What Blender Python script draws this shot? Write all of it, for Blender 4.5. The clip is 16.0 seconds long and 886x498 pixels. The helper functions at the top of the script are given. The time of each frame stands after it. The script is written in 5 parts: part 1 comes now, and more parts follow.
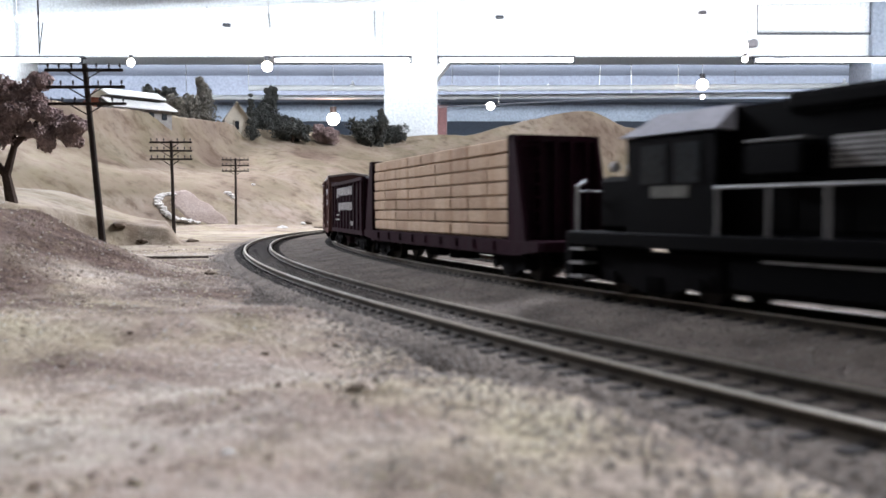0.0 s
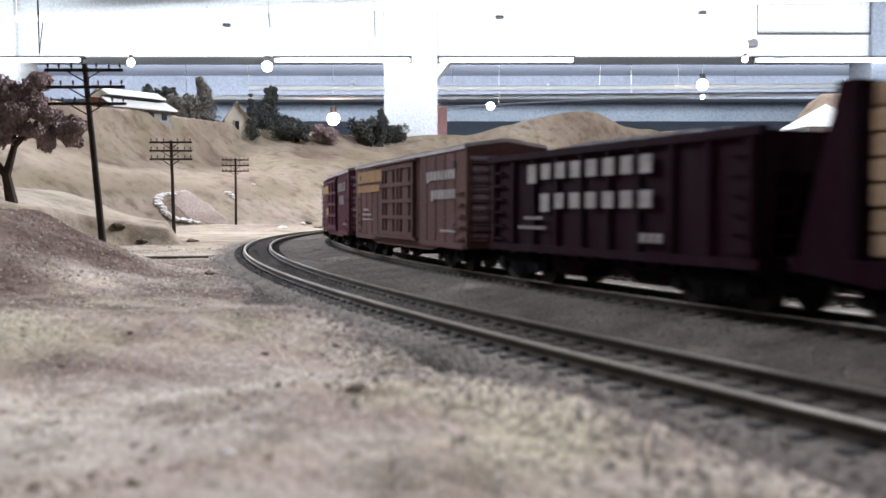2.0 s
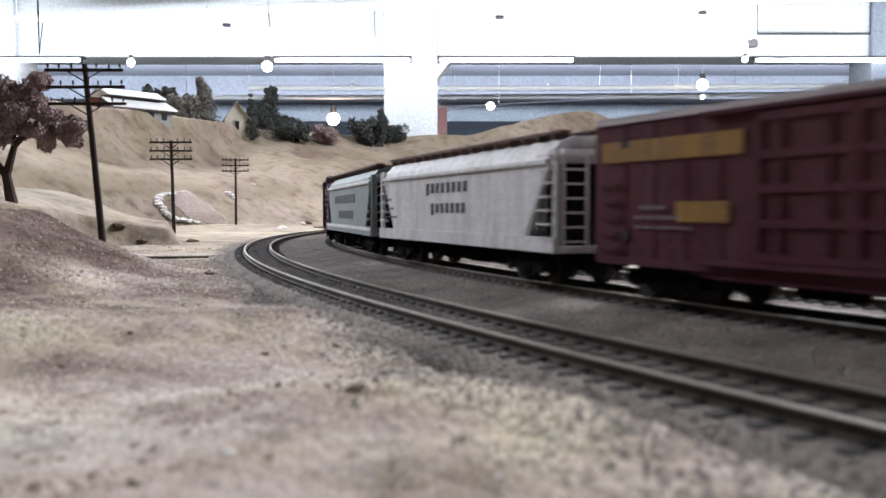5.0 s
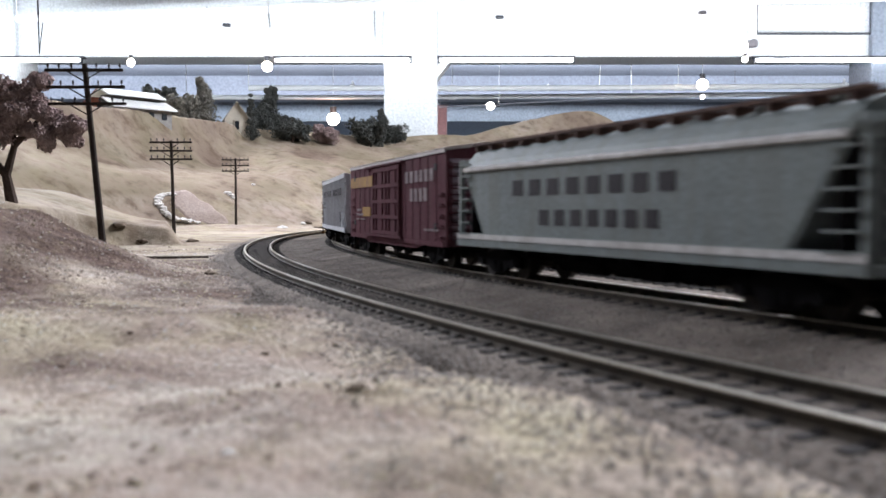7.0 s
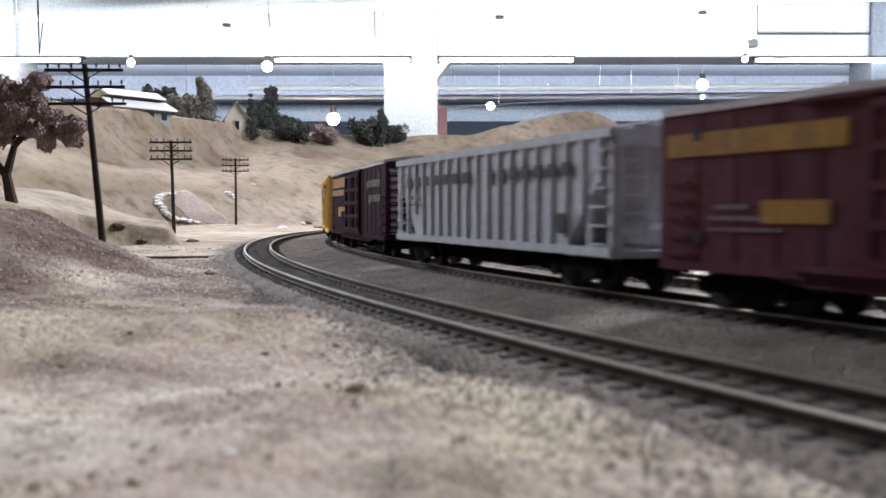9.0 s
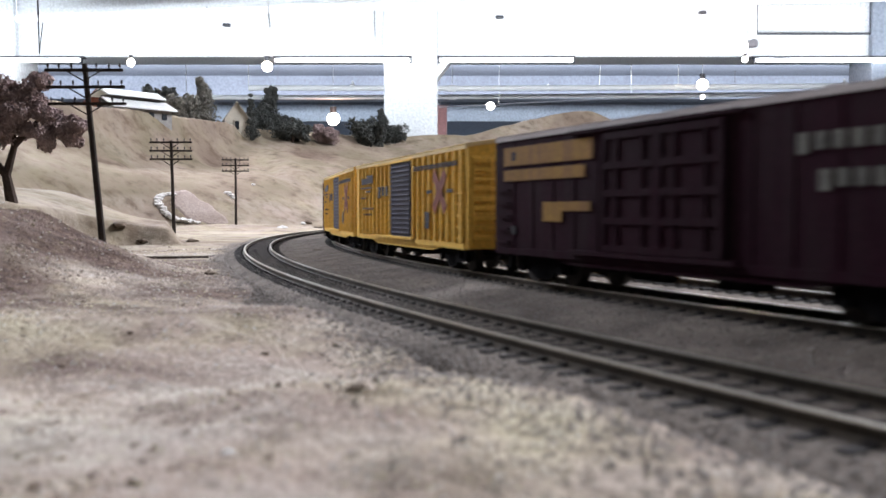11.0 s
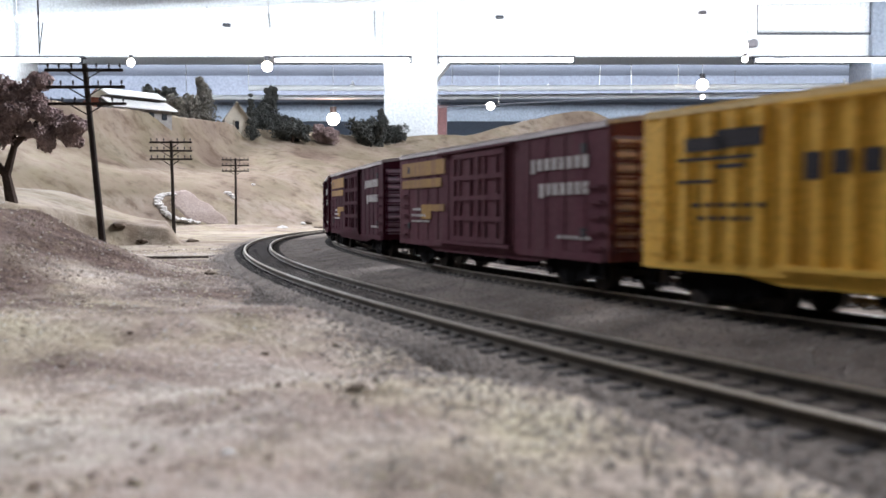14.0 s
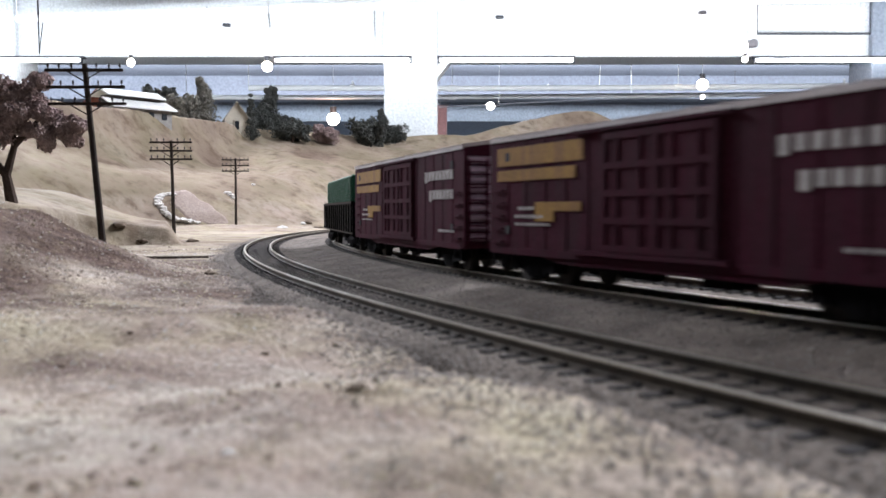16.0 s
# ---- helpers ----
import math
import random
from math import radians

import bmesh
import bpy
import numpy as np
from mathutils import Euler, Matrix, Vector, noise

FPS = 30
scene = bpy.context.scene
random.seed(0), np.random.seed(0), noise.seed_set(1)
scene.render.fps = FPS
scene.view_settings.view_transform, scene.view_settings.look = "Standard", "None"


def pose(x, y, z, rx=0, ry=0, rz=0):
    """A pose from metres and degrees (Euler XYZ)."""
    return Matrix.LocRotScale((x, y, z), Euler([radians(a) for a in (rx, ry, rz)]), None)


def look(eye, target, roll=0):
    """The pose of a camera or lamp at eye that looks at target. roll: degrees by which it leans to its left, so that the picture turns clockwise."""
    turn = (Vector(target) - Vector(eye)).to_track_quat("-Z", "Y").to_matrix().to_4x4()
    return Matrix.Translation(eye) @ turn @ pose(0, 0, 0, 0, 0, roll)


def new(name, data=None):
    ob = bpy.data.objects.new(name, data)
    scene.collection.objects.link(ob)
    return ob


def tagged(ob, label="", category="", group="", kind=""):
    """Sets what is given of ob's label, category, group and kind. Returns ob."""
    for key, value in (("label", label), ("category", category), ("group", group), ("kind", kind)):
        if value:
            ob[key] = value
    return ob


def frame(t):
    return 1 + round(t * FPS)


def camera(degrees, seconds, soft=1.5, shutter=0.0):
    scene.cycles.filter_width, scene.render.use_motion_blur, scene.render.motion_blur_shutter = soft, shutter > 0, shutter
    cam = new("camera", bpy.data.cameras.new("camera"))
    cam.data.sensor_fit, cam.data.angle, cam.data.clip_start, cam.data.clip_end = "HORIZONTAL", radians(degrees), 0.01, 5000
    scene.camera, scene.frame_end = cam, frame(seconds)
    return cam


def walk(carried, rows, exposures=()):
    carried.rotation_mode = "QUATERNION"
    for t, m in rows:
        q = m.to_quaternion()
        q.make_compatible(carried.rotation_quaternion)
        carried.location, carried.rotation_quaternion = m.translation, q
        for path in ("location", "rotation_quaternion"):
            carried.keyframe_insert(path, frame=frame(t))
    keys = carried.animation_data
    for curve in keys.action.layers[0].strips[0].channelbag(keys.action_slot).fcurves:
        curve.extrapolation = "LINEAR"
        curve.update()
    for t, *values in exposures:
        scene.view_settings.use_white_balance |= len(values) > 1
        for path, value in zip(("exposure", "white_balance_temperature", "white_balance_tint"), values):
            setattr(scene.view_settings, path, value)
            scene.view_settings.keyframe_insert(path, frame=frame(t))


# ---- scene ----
MM = 0.001
CX, CY, R_NEAR, R_FAR, PHI0 = 1761.5, 1011.0, 1927.6, 1861.5, radians(207.912)
Z_FAR = 1.7          # the train's track lies a little higher
SPEED, T_REF = 156.2, 12.5

# ---- camera ----
cam = camera(51.8, 16.0, soft=1.5, shutter=0.55)
cam.data.dof.use_dof, cam.data.dof.focus_distance, cam.data.dof.aperture_fstop = True, 1.1, 34
EYE = pose(0, 0, 0.02475, 90 - 2.35, 0, 0)
walk(cam, [(0.0, EYE), (16.0, EYE)])

# ---- light ----
world = bpy.data.worlds.new("room_dark")
world.use_nodes = True
world.node_tree.nodes["Background"].inputs[0].default_value = (0.5, 0.6, 0.8, 1)
world.node_tree.nodes["Background"].inputs[1].default_value = 0.03
scene.world = world
scene.view_settings.exposure = 0.0


def lamp(name, at, target, sx, sy, power, colour):
    data = bpy.data.lights.new(name, "AREA")
    data.shape, data.size, data.size_y, data.energy, data.color = "RECTANGLE", sx, sy, power, colour
    ob = new(name, data)
    ob.matrix_basis = look(at, target)
    return ob


COOL, WARM = (0.86, 0.93, 1.0), (1.0, 0.82, 0.62)
SOFT = (0.85, 0.885, 1.0)
lamp("unseen_lamp", (-1.2, 2.4, 1.35), (-0.3, 1.5, 0), 1.2, 0.2, 9, SOFT)     # unseen, added over the hill
lamp("unseen_lamp", (-1.5, 2.2, 1.1), (-0.1, 1.2, 0.02), 0.9, 0.2, 18, SOFT).data.spread = radians(72)    # unseen, narrow spread, added to brighten cars on the far curve
lamp("unseen_lamp", (1.35, 1.5, 1.45), (0.0, 0.4, 0), 1.2, 0.2, 116, SOFT)     # unseen, added over the tracks
lamp("unseen_lamp", (1.3, 3.0, 1.5), (0.8, 2.4, 0), 1.2, 0.2, 24, SOFT)        # unseen, added over the inner loop
lamp("unseen_lamp", (-1.9, 0.9, 1.5), (-0.2, 0.6, 0), 1.2, 0.2, 1.8, SOFT)      # unseen fill added over the aisle
lamp("unseen_lamp", (0.75, -0.7, 1.45), (0.1, 0.1, 0), 1.2, 0.2, 1.8, SOFT)     # unseen, added behind the camera to catch the car ends
lamp("fill_row", (0.0, 7.0, 1.35), (0.0, 8.3, 1.72), 11.0, 0.12, 150, COOL)     # unseen row added before the beam to whiten its face
lamp("fill_row", (0.0, 8.9, 1.38), (0.0, 10.6, 0.9), 11.0, 0.12, 105, COOL)      # unseen row just behind the beam, lights the far bay for its tubes
lamp("fill_row", (0.0, 11.6, 1.5), (0.0, 16.5, 1.35), 13.0, 0.12, 420, COOL)    # unseen row added to brighten the far bay


# ---- materials ----
def mat(name, col, col2=None, size=20, rough=0.7, metal=0.0, bump=0.15, fine=1.5, dirt=None, dirt_amt=0.0, spec=0.12):
    """Two scales of variation: patches of `size` mm and grain of `fine` mm."""
    m = bpy.data.materials.new(name)
    m.use_nodes = True
    nt = m.node_tree
    b = nt.nodes["Principled BSDF"]
    b.inputs["Roughness"].default_value, b.inputs["Metallic"].default_value = rough, metal
    b.inputs["Specular IOR Level"].default_value = spec
    tc = nt.nodes.new("ShaderNodeTexCoord")
    big, small = nt.nodes.new("ShaderNodeTexNoise"), nt.nodes.new("ShaderNodeTexNoise")
    big.inputs["Scale"].default_value, small.inputs["Scale"].default_value = 1000 / size, 1000 / fine
    big.inputs["Detail"].default_value, small.inputs["Detail"].default_value = 6, 3
    for n in (big, small):
        nt.links.new(tc.outputs["Object"], n.inputs["Vector"])
    col2 = col2 or tuple(c * 0.7 for c in col)
    r1 = nt.nodes.new("ShaderNodeValToRGB")
    r1.color_ramp.elements[0].position, r1.color_ramp.elements[1].position = 0.3, 0.7
    r1.color_ramp.elements[0].color, r1.color_ramp.elements[1].color = (*col2, 1), (*col, 1)
    nt.links.new(big.outputs["Fac"], r1.inputs["Fac"])
    mix = nt.nodes.new("ShaderNodeMix")
    mix.data_type, mix.blend_type = "RGBA", "MULTIPLY"
    mix.inputs["Factor"].default_value = 0.5
    r2 = nt.nodes.new("ShaderNodeValToRGB")
    r2.color_ramp.elements[0].position, r2.color_ramp.elements[1].position = 0.3, 0.65
    r2.color_ramp.elements[0].color, r2.color_ramp.elements[1].color = (0.45, 0.43, 0.42, 1), (1, 1, 1, 1)
    nt.links.new(small.outputs["Fac"], r2.inputs["Fac"])
    nt.links.new(r1.outputs["Color"], mix.inputs["A"])
    nt.links.new(r2.outputs["Color"], mix.inputs["B"])
    out = mix.outputs["Result"]
    if dirt:
        streak = nt.nodes.new("ShaderNodeTexNoise")
        mp = nt.nodes.new("ShaderNodeMapping")
        mp.inputs["Scale"].default_value = (220, 220, 30)
        nt.links.new(tc.outputs["Object"], mp.inputs["Vector"])
        nt.links.new(mp.outputs["Vector"], streak.inputs["Vector"])
        streak.inputs["Scale"].default_value, streak.inputs["Detail"].default_value = 1.0, 5
        r3 = nt.nodes.new("ShaderNodeMapRange")
        r3.inputs["From Min"].default_value, r3.inputs["From Max"].default_value = 0.42, 0.72
        r3.inputs["To Max"].default_value = dirt_amt
        nt.links.new(streak.outputs["Fac"], r3.inputs["Value"])
        mix2 = nt.nodes.new("ShaderNodeMix")
        mix2.data_type = "RGBA"
        nt.links.new(r3.outputs["Result"], mix2.inputs["Factor"])
        nt.links.new(out, mix2.inputs["A"])
        mix2.inputs["B"].default_value = (*dirt, 1)
        out = mix2.outputs["Result"]
    nt.links.new(out, b.inputs["Base Color"])
    if bump:
        bp = nt.nodes.new("ShaderNodeBump")
        bp.inputs["Strength"].default_value, bp.inputs["Distance"].default_value = bump, fine * MM * 0.6
        nt.links.new(small.outputs["Fac"], bp.inputs["Height"])
        nt.links.new(bp.outputs["Normal"], b.inputs["Normal"])
    return m


def glow(name, col, strength):
    m = bpy.data.materials.new(name)
    m.use_nodes = True
    b = m.node_tree.nodes["Principled BSDF"]
    b.inputs["Base Color"].default_value = (*col, 1)
    b.inputs["Emission Color"].default_value, b.inputs["Emission Strength"].default_value = (*col, 1), strength
    return m


def sand_material():
    """Dry scenic earth: tan with greyer and browner patches, dark specks; grey ballast is a separate sheet."""
    m = bpy.data.materials.new("dry_earth")
    m.use_nodes = True
    nt, L = m.node_tree, m.node_tree.links
    b = nt.nodes["Principled BSDF"]
    b.inputs["Roughness"].default_value, b.inputs["Specular IOR Level"].default_value = 0.95, 0.1
    tc = nt.nodes.new("ShaderNodeTexCoord")

    def noise_at(scale, detail, rough=0.6):
        n = nt.nodes.new("ShaderNodeTexNoise")
        n.inputs["Scale"].default_value, n.inputs["Detail"].default_value, n.inputs["Roughness"].default_value = scale, detail, rough
        L.new(tc.outputs["Object"], n.inputs["Vector"])
        return n

    def ramp(src, *stops):
        r = nt.nodes.new("ShaderNodeValToRGB")
        while len(r.color_ramp.elements) < len(stops):
            r.color_ramp.elements.new(0.5)
        for e, (p, c) in zip(r.color_ramp.elements, stops):
            e.position, e.color = p, (*c, 1)
        L.new(src, r.inputs["Fac"])
        return r.outputs["Color"]

    def blend(kind, a, c, fac):
        x = nt.nodes.new("ShaderNodeMix")
        x.data_type, x.blend_type = "RGBA", kind
        x.inputs["Factor"].default_value = fac
        L.new(a, x.inputs["A"]), L.new(c, x.inputs["B"])
        return x.outputs["Result"]

    def worn(name):
        at = nt.nodes.new("ShaderNodeAttribute")
        at.attribute_name = name
        return at.outputs["Fac"]

    def cover(fac, a, c):
        x = nt.nodes.new("ShaderNodeMix")
        x.data_type = "RGBA"
        L.new(fac, x.inputs["Factor"]), L.new(a, x.inputs["A"]), L.new(c, x.inputs["B"])
        return x.outputs["Result"]

    patch, tint, soft = noise_at(24, 6, 0.62), noise_at(13, 4), noise_at(5, 4, 0.55)
    broad, mid, grain, speck = noise_at(9, 5), noise_at(60, 8, 0.7), noise_at(420, 5, 0.75), noise_at(170, 5, 0.8)
    base = ramp(broad.outputs["Fac"], (0.38, (0.36, 0.285, 0.242)), (0.5, (0.475, 0.415, 0.335)), (0.61, (0.56, 0.503, 0.36)))
    base = blend("MIX", base, ramp(tint.outputs["Fac"], (0.4, (0.50, 0.475, 0.43)), (0.5, (0.40, 0.32, 0.28)), (0.6, (0.45, 0.41, 0.25))), 0.45)
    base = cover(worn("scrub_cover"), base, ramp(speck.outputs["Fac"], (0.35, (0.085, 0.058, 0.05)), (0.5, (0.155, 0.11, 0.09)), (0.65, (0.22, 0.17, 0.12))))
    base = blend("MULTIPLY", base, ramp(patch.outputs["Fac"], (0.34, (0.42, 0.36, 0.34)), (0.46, (0.88, 0.85, 0.84)), (0.6, (1, 1, 1))), 0.85)
    base = blend("MULTIPLY", base, ramp(mid.outputs["Fac"], (0.36, (0.36, 0.32, 0.30)), (0.48, (0.88, 0.86, 0.85)), (0.62, (1, 1, 1))), 0.75)
    base = blend("MULTIPLY", base, ramp(grain.outputs["Fac"], (0.33, (0.4, 0.38, 0.37)), (0.56, (1, 1, 1))), 0.28)
    base = blend("MULTIPLY", base, ramp(speck.outputs["Fac"], (0.30, (0.22, 0.18, 0.16)), (0.40, (1, 1, 1))), 0.35)
    hill = ramp(soft.outputs["Fac"], (0.34, (0.145, 0.106, 0.08)), (0.46, (0.20, 0.158, 0.118)), (0.56, (0.165, 0.137, 0.092)), (0.68, (0.23, 0.182, 0.146)))
    hill = blend("MULTIPLY", hill, ramp(patch.outputs["Fac"], (0.32, (0.55, 0.50, 0.45)), (0.5, (1, 1, 1))), 0.8)
    hill = blend("MULTIPLY", hill, ramp(mid.outputs["Fac"], (0.33, (0.55, 0.5, 0.45)), (0.46, (0.95, 0.94, 0.93)), (0.6, (1, 1, 1))), 0.5)
    base = cover(worn("dry_grass"), base, hill)
    L.new(base, b.inputs["Base Color"])
    rough = nt.nodes.new("ShaderNodeMapRange")
    rough.inputs["To Min"].default_value, rough.inputs["To Max"].default_value = 0.7, 0.18
    L.new(worn("dry_grass"), rough.inputs["Value"])
    bp = nt.nodes.new("ShaderNodeBump")
    bp.inputs["Strength"].default_value, bp.inputs["Distance"].default_value = 0.6, 0.0016
    L.new(grain.outputs["Fac"], bp.inputs["Height"])
    bp2 = nt.nodes.new("ShaderNodeBump")
    bp2.inputs["Distance"].default_value = 0.005
    L.new(rough.outputs["Result"], bp2.inputs["Strength"])
    L.new(mid.outputs["Fac"], bp2.inputs["Height"]), L.new(bp.outputs["Normal"], bp2.inputs["Normal"])
    L.new(bp2.outputs["Normal"], b.inputs["Normal"])
    return m


SAND = sand_material()
BALLAST = mat("grey_ballast", (0.22, 0.187, 0.16), (0.085, 0.071, 0.06), 16, 0.95, bump=0.9, fine=1.6, spec=0.1)
PEBBLE = mat("ballast_stone", (0.31, 0.28, 0.255), (0.12, 0.105, 0.095), 3, 0.9, fine=0.6)
TIE = mat("weathered_tie", (0.045, 0.039, 0.037), (0.022, 0.02, 0.019), 5, 0.9, fine=0.5)
RAILSIDE = mat("rusty_rail", (0.10, 0.08, 0.06), (0.05, 0.042, 0.034), 8, 0.6, 0.3, fine=0.5)
RAILTOP = mat("worn_rail_head", (0.62, 0.59, 0.51), (0.48, 0.45, 0.38), 20, 0.3, 0.6, 0.05, 0.6, spec=0.5)
POLEWOOD = mat("dark_pole_wood", (0.045, 0.035, 0.03), (0.025, 0.02, 0.018), 8, 0.85, fine=0.6)
INSUL = mat("dark_insulator", (0.05, 0.045, 0.05), None, 2, 0.4)
BARK = mat("dark_bark", (0.07, 0.05, 0.04), (0.04, 0.03, 0.025), 4, 0.95, bump=0.6, fine=1)
LEAF_BROWN = mat("brown_leaf", (0.42, 0.32, 0.305), (0.25, 0.185, 0.175), 12, 0.95, fine=1.0)
LEAF_GREEN = mat("dark_green_foliage", (0.115, 0.12, 0.11), (0.055, 0.06, 0.055), 12, 0.95, fine=1.0)
LEAF_GREY = mat("grey_foliage", (0.26, 0.25, 0.21), (0.15, 0.14, 0.12), 12, 0.95, fine=1.0)
PLASTER = mat("bare_white_plaster", (0.66, 0.645, 0.62), (0.5, 0.47, 0.43), 12, 0.9, bump=0.5, fine=2)
ROCK = mat("brown_rock", (0.16, 0.12, 0.09), (0.09, 0.07, 0.05), 4, 0.95, bump=0.6, fine=1)
WHITE_PAINT = mat("white_room_paint", (0.80, 0.82, 0.84), (0.74, 0.76, 0.79), 600, 0.7, bump=0.05, fine=20)
GREY_PAINT = mat("blue_grey_room_paint", (0.42, 0.47, 0.56), (0.36, 0.41, 0.5), 700, 0.8, bump=0.05, fine=30)
# dark colour puts the far bay's dimness on its ceiling and beam
FAR_DIM = mat("dimmed_far_ceiling", (0.19, 0.205, 0.25), (0.155, 0.168, 0.21), 700, 0.85, bump=0.05, fine=30)
FLOOR = mat("concrete_floor", (0.25, 0.25, 0.25), None, 500, 0.7, fine=20)
PIPE = mat("white_pipe_paint", (0.78, 0.79, 0.80), (0.7, 0.71, 0.73), 90, 0.5, bump=0.05, fine=5)
DARKMETAL = mat("dark_fixture_metal", (0.08, 0.08, 0.09), None, 30, 0.5, 0.3, 0.05, 5)
TUBE = glow("fluorescent_tube_glow", (0.93, 0.97, 1.0), 14)
BULB = glow("warm_bulb_glow", (1.0, 0.86, 0.72), 30)
HOUSE = mat("cream_house_wall", (0.62, 0.58, 0.48), (0.52, 0.48, 0.4), 25, 0.85, fine=1.2)
ROOFGREY = mat("grey_house_roof", (0.42, 0.42, 0.40), (0.3, 0.3, 0.29), 15, 0.8, fine=1.2)
ROOFPALE = mat("pale_metal_roof", (0.68, 0.69, 0.66), (0.55, 0.56, 0.54), 20, 0.6, fine=1.2)
REDBROWN = mat("red_barn_paint", (0.26, 0.10, 0.07), None, 12, 0.85, fine=1)
DARKGLASS = mat("dark_window", (0.03, 0.035, 0.04), None, 10, 0.2, bump=0, spec=0.5)
GRIME = (0.03, 0.022, 0.024)
BROWN = mat("boxcar_red_paint", (0.066, 0.014, 0.027), (0.05, 0.012, 0.022), 40, 0.6, fine=1.2, dirt=GRIME, dirt_amt=0.5, spec=0.02)
MAUVE = mat("chalky_brown_paint", (0.115, 0.042, 0.054), (0.088, 0.031, 0.042), 40, 0.7, fine=1.2, dirt=(0.11, 0.06, 0.065), dirt_amt=0.5, spec=0.02)
FADED = mat("faded_tan_brown_paint", (0.17, 0.095, 0.085), (0.125, 0.072, 0.064), 35, 0.75, fine=1.2, dirt=(0.11, 0.065, 0.06), dirt_amt=0.55, spec=0.02)
DEEP = mat("dark_maroon_paint", (0.03, 0.008, 0.016), (0.022, 0.007, 0.013), 30, 0.6, fine=1.2, dirt=GRIME, dirt_amt=0.5, spec=0.02)
YELLOW = mat("yellow_car_paint", (0.9, 0.57, 0.11), (0.82, 0.5, 0.085), 30, 0.55, fine=1.5, dirt=(0.5, 0.27, 0.05), dirt_amt=0.4)
PANELYEL = mat("faded_yellow_panel", (0.36, 0.2, 0.035), (0.27, 0.145, 0.03), 15, 0.7, fine=1, dirt=(0.14, 0.06, 0.05), dirt_amt=0.5)
NAVY = mat("dark_blue_door", (0.012, 0.012, 0.036), (0.008, 0.008, 0.022), 15, 0.5, fine=1)
STEELRIB = mat("worn_pale_rib", (0.22, 0.23, 0.30), (0.06, 0.06, 0.10), 10, 0.5, 0.3, fine=1)
LETTER_W = mat("chalky_white_lettering", (0.55, 0.52, 0.50), (0.40, 0.37, 0.36), 6, 0.8, fine=0.8)
LETTER_D = mat("dull_faded_lettering", (0.30, 0.24, 0.25), (0.2, 0.15, 0.16), 5, 0.8, fine=0.8)
LETTER_K = mat("black_lettering", (0.04, 0.035, 0.04), None, 6, 0.7, fine=0.8)
LETTER_F = mat("faded_dark_lettering", (0.12, 0.12, 0.11), (0.2, 0.2, 0.18), 5, 0.8, fine=0.8)
RED = mat("red_emblem", (0.26, 0.08, 0.05), None, 6, 0.7, fine=0.8)
PALEGREY = mat("pale_grey_car_paint", (0.72, 0.71, 0.7), (0.62, 0.61, 0.6), 40, 0.6, fine=1.2, dirt=(0.30, 0.27, 0.24), dirt_amt=0.5)
GREENGREY = mat("grey_green_car_paint", (0.25, 0.285, 0.285), (0.2, 0.23, 0.232), 40, 0.6, fine=1.2, dirt=(0.16, 0.16, 0.14), dirt_amt=0.5)
SILVERBLUE = mat("silver_grey_car_paint", (0.50, 0.515, 0.55), (0.42, 0.435, 0.47), 40, 0.55, fine=1.2, dirt=(0.3, 0.29, 0.29), dirt_amt=0.45)
BLACK = mat("black_engine_paint", (0.0035, 0.0035, 0.0045), (0.0025, 0.0025, 0.003), 30, 0.45, fine=1, spec=0.03)
UNDER = mat("grimy_underframe", (0.011, 0.01, 0.011), (0.007, 0.0065, 0.007), 8, 0.85, fine=0.8, spec=0.02)
WHEEL = mat("dark_wheel_steel", (0.05, 0.043, 0.04), (0.03, 0.026, 0.023), 3, 0.5, 0.6, fine=0.6)
RUNWALK = mat("brown_roof_walk", (0.15, 0.09, 0.07), (0.08, 0.05, 0.045), 4, 0.8, fine=0.8)
# roof colour lightened to hold the bright overhead-lit roof edge
LIT_ROOF = mat("lit_car_roof", (0.6, 0.56, 0.55), (0.45, 0.41, 0.41), 25, 0.6, fine=1.2)
YELROOF = mat("pale_yellow_roof", (0.78, 0.62, 0.32), (0.66, 0.5, 0.24), 25, 0.6, fine=1.2)
LUMBER = mat("fresh_lumber_stack", (0.68, 0.51, 0.36), (0.58, 0.42, 0.29), 12, 0.8, fine=1.0, dirt=(0.42, 0.26, 0.15), dirt_amt=0.6)
LUMBER2 = mat("darker_lumber_stack", (0.58, 0.42, 0.29), (0.47, 0.33, 0.22), 12, 0.8, fine=1.0, dirt=(0.36, 0.21, 0.13), dirt_amt=0.6)
GREEN = mat("dark_green_container", (0.02, 0.11, 0.06), (0.015, 0.08, 0.045), 20, 0.55, fine=1)
COAL = mat("dark_load", (0.10, 0.09, 0.10), (0.05, 0.045, 0.05), 4, 0.9, bump=0.8, fine=1.2)
# glossy end ribs, paled so their highlights sit in the colour
RIB_GLINT = mat("glossy_rib_highlight", (0.42, 0.34, 0.4), (0.2, 0.12, 0.15), 8, 0.3, fine=1, bump=0.05, spec=0.8)
# third column greyed in colour to undo the lamp row's light on it
COLUMN_DIM = mat("grey_blue_column_paint", (0.30, 0.335, 0.40), (0.27, 0.30, 0.36), 500, 0.8, bump=0.05, fine=30)
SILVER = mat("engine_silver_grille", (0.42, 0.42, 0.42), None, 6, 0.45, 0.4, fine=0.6)


